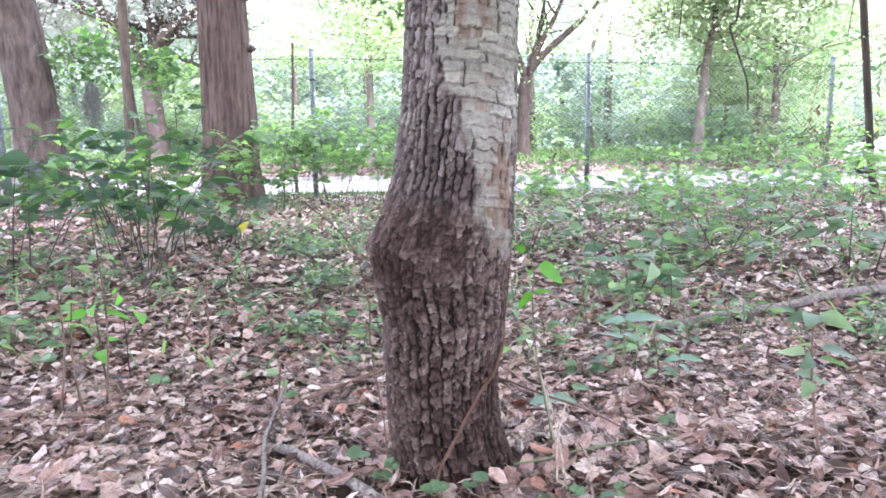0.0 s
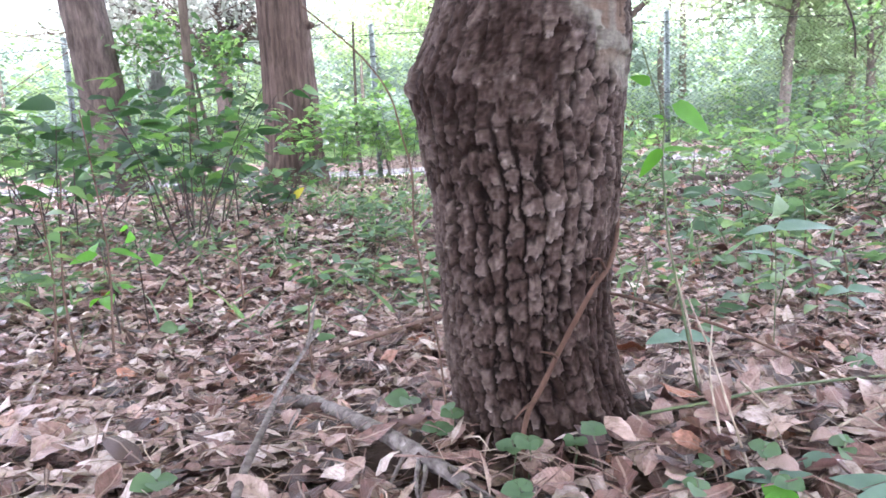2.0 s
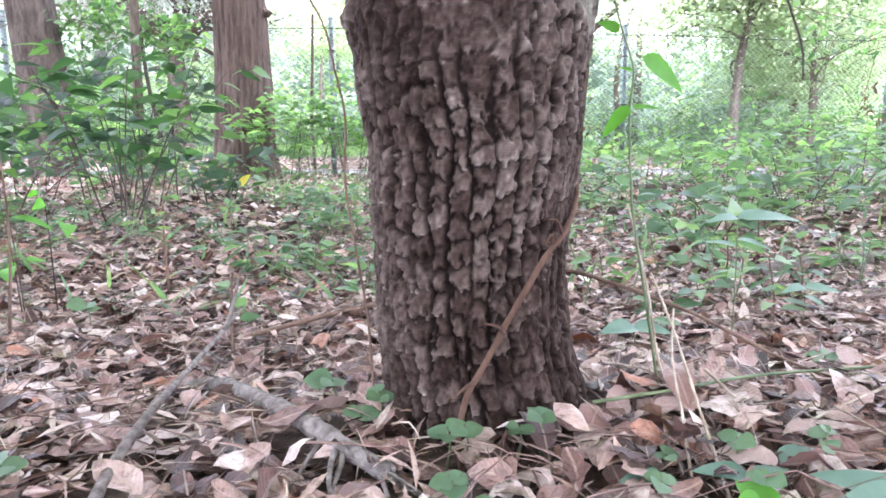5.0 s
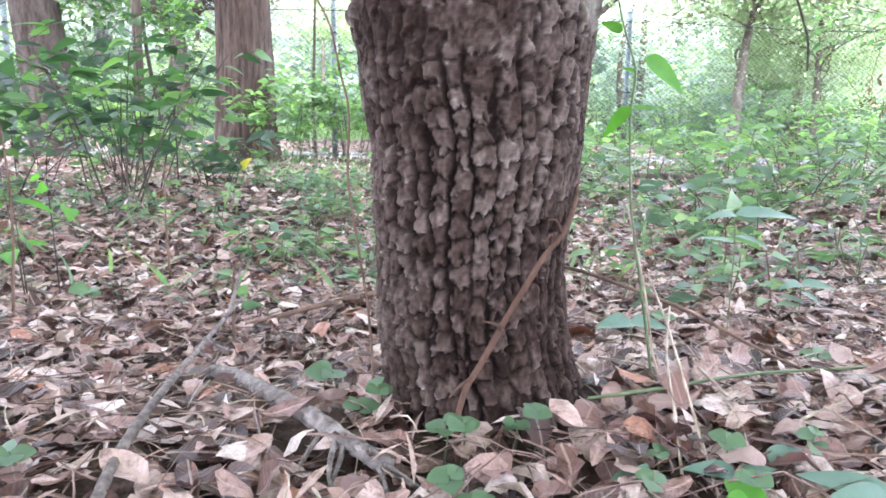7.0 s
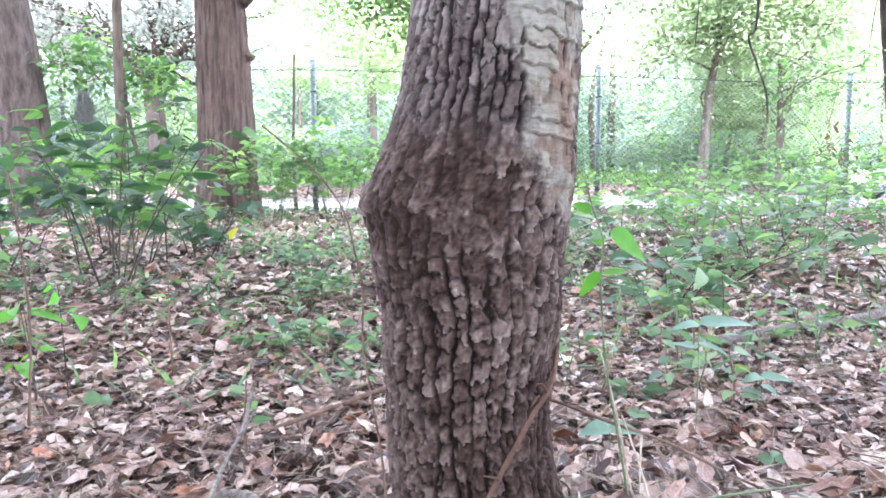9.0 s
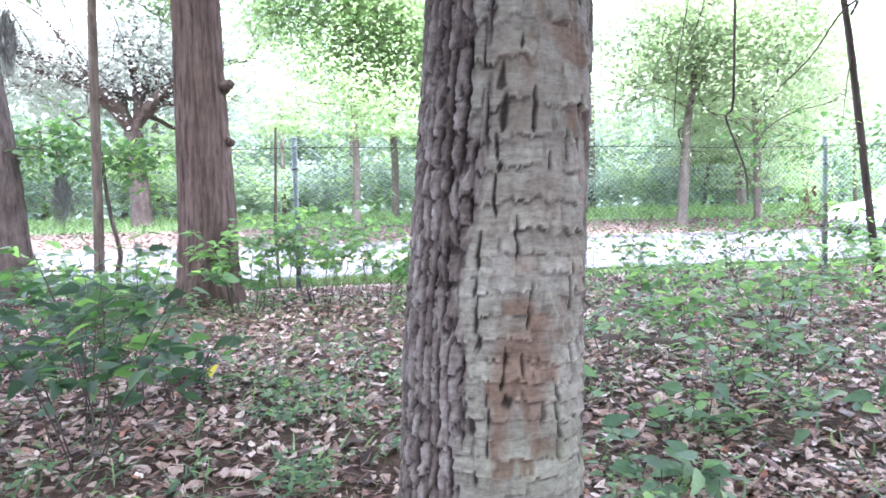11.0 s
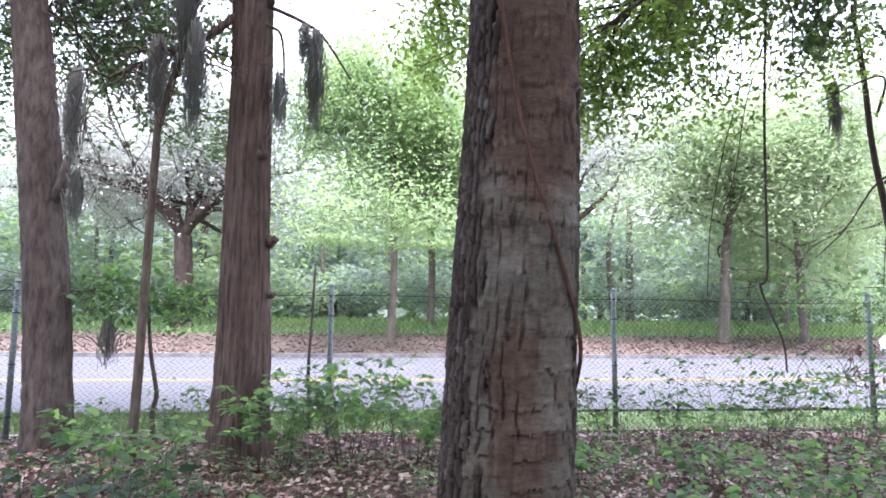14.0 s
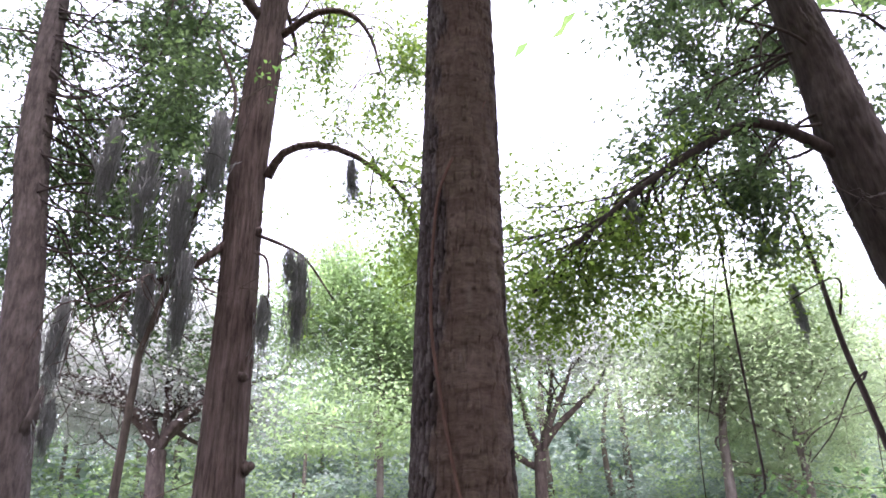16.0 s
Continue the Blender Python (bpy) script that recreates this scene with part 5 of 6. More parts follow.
        s = (0.027 if y < -0.1 else 0.037) * rng.uniform(0.5, 1.4)
        leaf.matrix_basis = Matrix.Translation((x, y, float(gz(x, y)) + 0.012 + 0.014 * rng.random())) @ Euler((rng.normal() * 0.33, rng.normal() * 0.33, rng.random() * 6.28)).to_matrix().to_4x4() @ Matrix.Scale(s, 4)
    # a few leaves propped against the foot
    for x, y, s, e in ((0.07, -0.13, 0.045, (0.6, 0.15, 0.4)), (0.1, -0.11, 0.045, (0.4, 0.3, -0.5)), (0.125, -0.105, 0.05, (0.3, -0.4, 0.9)), (0.14, -0.09, 0.042, (0.5, 0.2, 0.2)), (0.115, -0.125, 0.038, (0.2, 0.6, -1.0)), (0.03, -0.135, 0.05, (0.25, 0.1, 2.8))):
        leaf = part("fallen_leaf", meshes[int(s * 1000) % 28], None, floor)
        leaf.matrix_basis = Matrix.Translation((x, y, float(gz(x, y)) + 0.012)) @ Euler(e).to_matrix().to_4x4() @ Matrix.Scale(s, 4)
    # needles and thin twigs among the leaves
    for material, count, label in ((M_pale, 900, "dry straw-coloured twigs scattered over fallen leaves"), (M_needle, 3600, "dry brown needles scattered over fallen leaves")):
        needles, apart = Pile(), []
        for k in range(count):
            x, y = rng.uniform(-1.3, 1.5), rng.uniform(-0.6, 1.9) if k % 2 else rng.uniform(-0.4, 0.6)
            if math.hypot(x - 0.05, y) < 0.12:
                continue
            a, ln = rng.random() * 6.28, rng.uniform(0.02, 0.1)
            z = float(gz(x, y)) + 0.012 + 0.018 * rng.random()
            d = np.array([math.cos(a), math.sin(a), rng.normal() * 0.14])
            p = np.array([x, y, z])
            rod = tube(smooth_line([p, p + d * ln * 0.5 + rng.normal(size=3) * 0.008, p + d * ln], 5), np.linspace(0.0008, 0.0004, 5) * rng.uniform(0.5, 1.5), 3)
            if abs(x) < 0.6 and y < 0.3 and len(apart) < 140:
                apart.append(rod)
            else:
                needles.add(*rod)
        strewn = tagged(part("fallen_twigs", needles.mesh("fallen_twigs"), material), label, "twigs", kind="stuff")
        for rod in apart:
            part("twig", Pile().add(*rod).mesh("twig"), material, strewn)


litter()


def plant(rng, base, height, leaves, size, shape, lean=0.25, stem_r=0.0025, tiers=None):
    """One upright seedling: stem line, leaf vertices and faces."""
    b = np.asarray(base, float)
    top = b + (rng.normal() * lean * height, rng.normal() * lean * height, height)
    line = smooth_line([b, (b + top) / 2 + rng.normal(size=3) * 0.05 * height, top], 7)
    t = 0.35 + 0.65 * rng.random(leaves) ** 0.6
    P = np.stack([np.interp(t, np.linspace(0, 1, 7), line[:, i]) for i in range(3)], 1)
    D = heading(rng, leaves, 0.12, 0.25)
    return line, strew(shape, P + D * 0.01, D, size * (0.6 + 0.7 * rng.random(leaves)), rng)


def bush(name, label, centre, radius, height, stems, per, size, leaf, seed, shape=FINE, group="bushes", twig=M_darkbark, stem_r=0.0034, fork=4, low=0.3, single=None):
    """A leafy bush: stems that fork from one foot, with leaf whorls along the upper shoots."""
    rng = np.random.default_rng(seed)
    cx, cy = centre
    z0 = float(gz(cx, cy))
    t = thing(name, label, "bush", group, at=(cx, cy, z0))
    pile, fine = Pile(), Pile()
    for k in range(stems):
        a, rr = 2 * np.pi * k / stems + rng.random(), 0.3 * radius * rng.random() + 0.02
        b = np.array([cx + math.cos(a) * rr, cy + math.sin(a) * rr, z0 - 0.01])
        h, out = height * (0.62 + 0.38 * rng.random()), radius * (0.25 + 0.65 * rng.random())
        top = np.array([cx + math.cos(a) * out, cy + math.sin(a) * out, z0 + h])
        line = smooth_line([b, b * 0.55 + top * 0.45 + (0, 0, 0.12 * h), top], 9)
        part("stem", Pile().add(*tube(line, np.linspace(stem_r, stem_r * 0.4, 9), 6)).mesh("stem"), twig, t)
        shoots = [line]
        for _ in range(fork):
            i = rng.integers(3, 9)
            d = unit(heading(rng, 1, 0.25, 0.25)[0])
            q = smooth_line([line[i], line[i] + d * radius * 0.2, line[i] + d * radius * (0.3 + 0.25 * rng.random()) + (0, 0, 0.02)], 5)
            fine.add(*tube(q, np.linspace(stem_r * 0.4, stem_r * 0.2, 5), 4))
            shoots.append(q)
        for q in shoots:
            n = max(2, per // len(shoots))
            tt = np.clip(low + (1 - low) * rng.random(n), 0, 1)
            P = np.stack([np.interp(tt, np.linspace(0, 1, len(q)), q[:, i]) for i in range(3)], 1)
            D = heading(rng, n, 0.02, 0.22)
            N = rng.normal(size=(n, 3)) * 0.5 + (0, -0.25, 1)
            sizes = size * (0.55 + 0.75 * rng.random(n))
            if single:
                for p, d, up, sz in zip(P + D * 0.012, unit(D), N, sizes):
                    across = unit(np.cross(d, up))
                    leaf_ob = part("leaf", single, None, t)
                    leaf_ob.matrix_basis = Matrix.Translation(Vector(p)) @ Matrix((across, d, np.cross(across, d))).transposed().to_4x4() @ Matrix.Scale(float(sz), 4)
            else:
                pile.add(*strew(shape, P + D * 0.012, D, sizes, rng, N))
    if fine.n:
        part("twig_spray", fine.mesh("twig_spray"), twig, t, kind="stuff")
    if pile.n:
        part("leaves", pile.mesh("leaves"), leaf, t)
    return t


shade_toned_bush_leaf = mesh_np("leaf", FINE[0], [FINE[1]])
shade_toned_bush_leaf.materials.append(M_bush_single)
bush("bush", "dark green leafy bush of many thin stems", (-0.92, 1.78), 0.5, 0.6, 8, 24, 0.095, M_dark_shrub, 81, single=shade_toned_bush_leaf)
bush("bush", "dark green leafy bush of many thin stems", (-1.5, 1.95), 0.5, 0.58, 8, 24, 0.095, M_dark_shrub, 82, single=shade_toned_bush_leaf)
bush("bush", "spindly green bush with broad pointed leaves", (-0.95, 2.2), 0.45, 0.78, 7, 18, 0.095, M_dark_shrub, 83, single=shade_toned_bush_leaf)
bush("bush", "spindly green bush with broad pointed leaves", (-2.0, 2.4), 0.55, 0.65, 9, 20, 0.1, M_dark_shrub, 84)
bush("bush", "low bright shrub at the foot of the big trunk", (-0.78, 4.95), 0.5, 0.8, 11, 50, 0.082, M_shrub, 85)
bush("bush", "leafy shrub between big trunk and fence", (-0.2, 5.2), 0.65, 0.85, 12, 50, 0.082, M_shrub, 86)
bush("bush", "leafy shrub between big trunk and fence", (0.4, 5.1), 0.55, 0.75, 11, 46, 0.082, M_shrub, 87)
bush("bush", "low green shrub in the shade", (-1.75, 4.3), 0.55, 0.5, 9, 26, 0.1, M_shrub, 88)
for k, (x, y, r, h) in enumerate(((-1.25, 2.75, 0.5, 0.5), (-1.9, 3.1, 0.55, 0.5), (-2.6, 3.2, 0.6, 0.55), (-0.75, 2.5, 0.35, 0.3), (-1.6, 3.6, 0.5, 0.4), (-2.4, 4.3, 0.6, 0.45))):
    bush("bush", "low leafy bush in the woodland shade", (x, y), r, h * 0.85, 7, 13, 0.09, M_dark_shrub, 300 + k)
for k, (x, y, r, h) in enumerate(((1.3, 5.2, 0.5, 0.5), (2.1, 5.6, 0.5, 0.45), (3.2, 5.5, 0.6, 0.55), (4.0, 5.5, 0.7, 0.65), (4.8, 5.3, 0.7, 0.7), (5.6, 5.4, 0.7, 0.8), (6.5, 5.5, 0.8, 0.85),
                                  (2.6, 4.2, 0.55, 0.35), (3.5, 4.0, 0.6, 0.4), (4.4, 4.2, 0.7, 0.5), (1.6, 4.4, 0.5, 0.3), (5.4, 4.6, 0.7, 0.6), (2.9, 3.4, 0.5, 0.32), (3.8, 3.2, 0.6, 0.38), (2.1, 3.2, 0.45, 0.26))):
    bush("bush", "sprawling green undergrowth bush near the fence", (x, y), r, h, 7, 22, 0.085, M_shrub, 90 + k)
for k, (x, y, r, h) in enumerate(((1.25, 1.55, 0.3, 0.2), (1.7, 1.9, 0.35, 0.28), (0.8, 2.2, 0.3, 0.2), (2.2, 2.3, 0.4, 0.3), (1.4, 2.7, 0.4, 0.25), (2.7, 3.0, 0.5, 0.35), (0.9, 1.2, 0.2, 0.16), (1.9, 1.3, 0.3, 0.25))):
    bush("low_plant", "low spreading plant with pale green leaves", (x, y), r * 1.3, h, 6, 9, 0.08, M_sprout, 120 + k, group="low plants", stem_r=0.003)


for k, (x, y, r, h) in enumerate(((-1.75, 5.75, 0.4, 0.6), (-0.55, 5.75, 0.45, 0.75), (0.1, 5.8, 0.4, 0.65), (0.95, 5.8, 0.4, 0.55), (1.7, 5.85, 0.35, 0.5), (2.5, 5.85, 0.45, 0.7), (3.1, 5.8, 0.45, 0.8), (3.7, 5.85, 0.5, 0.85), (4.4, 5.8, 0.5, 0.75), (-2.6, 5.6, 0.4, 0.5), (-3.6, 5.6, 0.5, 0.6))):
    bush("weed", "tall leafy weed along the foot of the fence", (x, y), r, h, 7, 20, 0.07, M_weed, 400 + k, group="fence weeds", shape=OVAL, stem_r=0.003)


def seedlings():
    rng = np.random.default_rng(141)
    stems, leaves = Pile(), Pile()
    for (x0, x1, y0, y1, n, h, s) in ((0.2, 2.2, 0.35, 2.2, 190, 0.09, 0.042), (-1.6, 0.0, 0.4, 2.6, 200, 0.07, 0.04), (-0.5, 0.1, 1.9, 3.4, 70, 0.07, 0.04), (0.3, 4.8, 1.8, 5.4, 240, 0.16, 0.06), (-3.2, 0.2, 2.5, 5.4, 130, 0.14, 0.06)):
        spots = np.stack([rng.uniform(x0, x1, n // 9), rng.uniform(y0, y1, n // 9)], 1)
        for _ in range(n):
            x, y = spots[rng.integers(len(spots))] + rng.normal(size=2) * 0.06 * (1 + y0)
            ln, lf = plant(rng, (x, y, float(gz(x, y))), h * rng.uniform(0.4, 1.5), rng.integers(3, 9), s, OVAL, 0.3)
            stems.add(*tube(ln, 0.0014, 3))
            leaves.add(*lf)
    # blades of grass between them
    n = 5000
    x, y = rng.uniform(-1.6, 3.4, n), rng.uniform(0.5, 5.6, n)
    P = np.stack([x, y, gz(x, y)], 1)
    D = heading(rng, n, 0.9, 0.4)
    leaves.add(*strew(leaf_shape(3, 0.07, 0.1, 0.4), P, D, rng.uniform(0.04, 0.15, n), rng))
    tagged(part("seedling_stems", stems.mesh("seedling_stems"), M_greenstem), "thin stems of countless woodland seedlings", "seedlings", kind="stuff")
    tagged(part("seedling_leaves", leaves.mesh("seedling_leaves"), M_sprout), "small green leaves of countless woodland seedlings", "seedlings", kind="stuff")


seedlings()

# sticks on the floor; heights above the ground
rod_thing("fallen_stick", "grey weathered stick with a splintered end against the tree's foot", "stick",
          [(-0.275, 0.14, 0.012), (-0.24, 0.155, 0.02), (-0.205, 0.115, 0.024), (-0.165, 0.03, 0.026), (-0.118, -0.055, 0.025), (-0.085, -0.1, 0.024), (-0.045, -0.145, 0.018)], 0.0082, 0.0068, M_stick, "fallen sticks", 12, 44,
          0.28, extra=[[(-0.07, -0.115, 0.024), (-0.06, -0.135, 0.02), (-0.025, -0.165, 0.012)], [(-0.075, -0.11, 0.024), (-0.078, -0.14, 0.018), (-0.088, -0.175, 0.010)], [(-0.065, -0.125, 0.022), (-0.05, -0.15, 0.018), (-0.042, -0.2, 0.010)],
                       [(-0.09, -0.09, 0.024), (-0.1, -0.12, 0.018), (-0.112, -0.15, 0.010)], [(-0.055, -0.135, 0.02), (-0.04, -0.15, 0.018), (-0.015, -0.175, 0.011)], [(-0.08, -0.105, 0.024), (-0.084, -0.15, 0.018), (-0.072, -0.19, 0.01)]], floor=True, shoot=0.0026)
rod_thing("fallen_stick", "thin pale forked stick on fallen leaves", "stick", [(-0.225, 0.31, 0.075), (-0.24, 0.24, 0.060), (-0.245, 0.13, 0.043), (-0.224, -0.05, 0.030), (-0.222, -0.13, 0.026), (-0.214, -0.2, 0.020)], 0.0022, 0.0042, M_stick, "fallen sticks", 8, 30, floor=True,
          extra=[[(-0.24, 0.2, 0.050), (-0.232, 0.2, 0.043), (-0.222, 0.2, 0.038)], [(-0.235, 0.26, 0.062), (-0.225, 0.27, 0.100), (-0.222, 0.28, 0.120)]])
rod_thing("fallen_stick", "thin brown twig behind the trunk", "stick", [(-0.02, 0.51, 0.03), (-0.126, 0.408, 0.03), (-0.189, 0.367, 0.026), (-0.265, 0.345, 0.016)], 0.005, 0.003, M_twig, "fallen sticks", floor=True)
rod_thing("fallen_stick", "long thin brown twig arching from the trunk over leaves", "stick", [(0.1, 0.07, 0.132), (0.14, 0.03, 0.122), (0.184, 0.0, 0.103), (0.236, 0.0, 0.083), (0.275, 0.0, 0.064), (0.315, -0.01, 0.042), (0.35, -0.03, 0.025), (0.39, -0.05, 0.014)], 0.0019, 0.0014, M_twig, "fallen sticks", n=40, floor=True)
rod_thing("fallen_stick", "thin greenish twig lying on leaves", "stick", [(0.12, -0.07, 0.022), (0.18, -0.077, 0.03), (0.273, -0.054, 0.03), (0.42, -0.038, 0.034)], 0.0016, 0.0013, M_greenstem, "fallen sticks", floor=True)
rod_thing("fallen_stick", "pale dry twig leaning out of leaves", "stick", [(0.142, -0.19, 0.012), (0.165, -0.13, 0.03), (0.19, -0.06, 0.05), (0.24, 0.04, 0.085)], 0.0012, 0.0009, M_pale, "fallen sticks", floor=True)
rod_thing("fallen_stick", "pale dry twig leaning out of leaves", "stick", [(0.16, -0.2, 0.012), (0.172, -0.14, 0.04), (0.18, -0.08, 0.08), (0.178, -0.04, 0.12)], 0.0012, 0.0008, M_pale, "fallen sticks", floor=True)
rod_thing("fallen_stick", "pale curved dry twig on leaves", "stick", [(0.225, -0.05, 0.035), (0.232, -0.115, 0.022), (0.255, -0.128, 0.02), (0.29, -0.115, 0.022), (0.37, -0.08, 0.028)], 0.0014, 0.0011, M_pale, "fallen sticks", floor=True)
rod_thing("fallen_stick", "pale upright dry stalk", "stick", [(0.212, -0.03, 0.0), (0.198, -0.02, 0.04), (0.186, -0.02, 0.1), (0.174, -0.02, 0.145), (0.164, -0.02, 0.18)], 0.0013, 0.0009, M_pale, "fallen sticks", floor=True)
rod_thing("fallen_branch", "grey-brown fallen branch on the woodland floor", "branch", [(0.62, 0.69, 0.02), (0.75, 0.735, 0.028), (0.94, 0.79, 0.03), (1.06, 0.84, 0.03), (1.3, 0.909, 0.03), (1.51, 0.966, 0.03), (1.9, 1.03, 0.03)], 0.011, 0.017, M_stick, "fallen sticks", 10, 40, 0.2, floor=True)
rod_thing("fallen_branch", "short dark log on the woodland floor", "branch", [(1.45, 3.03, 0.02), (1.65, 2.88, 0.03), (1.95, 2.7, 0.02)], 0.035, 0.03, M_oakbark, "fallen sticks", 10, 20, 0.25, floor=True)


def greenbrier():
    """The slim leafy stem beside the trunk."""
    rng = np.random.default_rng(151)
    pts = [(0.205, -0.04, 0.02), (0.199, -0.02, 0.045), (0.189, -0.02, 0.095), (0.181, -0.02, 0.137), (0.17, -0.02, 0.193), (0.165, -0.02, 0.243), (0.163, -0.02, 0.286), (0.165, -0.02, 0.32), (0.154, -0.02, 0.352), (0.145, -0.02, 0.382)]
    t = thing("greenbrier", "slim green stem with a few broad bright leaves", "plant", at=pts[0])
    part("stem", Pile().add(*tube(smooth_line(pts, 40), np.linspace(0.0015, 0.0008, 40), 7, 0.1)).mesh("stem"), M_greenstem, t)
    for p, d, nrm, s, w in (((0.172, -0.02, 0.33), (0.8, -0.1, -0.55), (0.4, -0.75, 0.5), 0.047, 0.62), ((0.165, -0.02, 0.288), (1.0, 0.3, 0.12), (0.0, -0.5, 0.9), 0.036, 0.3), ((0.163, -0.02, 0.29), (-0.7, 0.1, -0.75), (-0.5, -0.6, 0.4), 0.034, 0.4),
                            ((0.152, -0.02, 0.35), (-0.7, 0.2, 0.4), (0.1, -0.8, 0.5), 0.02, 0.7), ((0.165, -0.02, 0.318), (-0.8, 0.1, 0.3), (0.1, -0.6, 0.7), 0.012, 0.6)):
        part("leaf", Pile().add(*strew(leaf_shape(8, w, 0.1, 0.12, 0.6), [p], [d], s, rng, np.array([nrm]))).mesh("leaf"), M_brier, t)


greenbrier()
bush("low_plant", "low plant with a tuft of bright yellow-green leaves", (-0.65, 0.65), 0.07, 0.29, 3, 4, 0.055, M_brier, 131, group="low plants", stem_r=0.0016, fork=1, low=0.85)
YX, YY = -0.64, 2.45
yellow = thing("sprout", "thin stalk with one yellowed leaf", "plant", "sprouts", at=(YX, YY, float(gz(YX, YY))))
part("stem", Pile().add(*tube(smooth_line([(YX, YY, float(gz(YX, YY)) - 0.005), (YX + 0.01, YY, 0.08), (YX, YY, 0.16)], 7), 0.0016, 5)).mesh("stem"), M_greenstem, yellow)
part("leaf", Pile().add(*strew(leaf_shape(7, 0.6, 0.15, 0.2, 0.6), [(YX, YY, 0.16)], [(0.5, -0.2, 0.6)], 0.07, RNG, np.array([[-0.3, -0.9, 0.4]]))).mesh("leaf"), M_yellow_leaf, yellow, "yellowed leaf")
SPROUT = leaf_shape(9, 1.0, 0.1, 0.12, 0.78, blunt=True)
for k, (x, y, s) in enumerate(((-0.004, -0.118, 0.024), (0.008, -0.122, 0.02), (-0.008, -0.178, 0.026), (0.004, -0.205, 0.028), (0.048, -0.116, 0.02), (0.064, -0.114, 0.018), (-0.064, -0.064, 0.022), (-0.05, -0.05, 0.018), (0.135, -0.163, 0.018),
                               (0.176, -0.175, 0.016), (0.227, -0.189, 0.019), (0.166, -0.222, 0.016), (0.107, -0.214, 0.018), (-0.282, -0.142, 0.024), (-0.089, -0.004, 0.03), (-0.511, 0.525, 0.035), (-0.334, 0.565, 0.03), (-0.477, 1.058, 0.035),
                               (0.635, 0.822, 0.045), (0.64, 0.717, 0.045), (0.845, 0.239, 0.045), (-0.846, 0.738, 0.04), (0.45, 0.1, 0.03), (0.36, 0.3, 0.03))):
    rng = np.random.default_rng(160 + k)
    z = float(gz(x, y))
    t = thing("sprout", "small bright green sprout among fallen leaves", "plant", "sprouts", at=(x, y, z))
    n = rng.integers(3, 5)
    h = rng.uniform(0.025, 0.045) * (1.6 if s > 0.033 else 1)
    part("stem", Pile().add(*tube([(x, y, z), (x + 0.003, y, z + h * 0.6), (x, y - 0.003, z + h)], 0.0008, 5)).mesh("stem"), M_greenstem, t)
    for j in range(n):
        a = 6.28 * j / n + rng.random()
        part("leaf", Pile().add(*strew(SPROUT, [(x, y - 0.003, z + h * (0.8 + 0.2 * rng.random()))], [(math.cos(a), math.sin(a), 0.15)], s * rng.uniform(0.5, 0.9), rng, np.array([[0.3 * rng.normal(), -0.5, 1.0]]))).mesh("leaf"), M_sprout, t)
for k, (x, y, h, n) in enumerate(((-0.636, 0.43, 0.34, 5), (-0.688, 0.44, 0.3, 7), (-0.454, 0.756, 0.24, 4), (-0.62, 0.5, 0.45, 4), (0.568, -0.12, 0.24, 8), (0.88, 0.9, 0.16, 6), (0.55, 0.35, 0.12, 6), (0.59, 0.554, 0.16, 5), (0.7, 0.5, 0.12, 5), (1.385, 1.76, 0.3, 9), (-0.236, 0.3, 0.13, 4))):
    rng = np.random.default_rng(190 + k)
    z = float(gz(x, y))
    t = thing("seedling", "thin upright seedling with a few pointed leaves", "plant", "seedlings", at=(x, y, z))
    ln, lf = plant(rng, (x, y, z - 0.005), h, n, 0.045, FINE, 0.08)
    part("stem", Pile().add(*tube(ln, np.linspace(0.0026, 0.0012, 7), 6)).mesh("stem"), M_twig, t)
    part("leaves", Pile().add(*lf).mesh("leaves"), M_sprout, t)


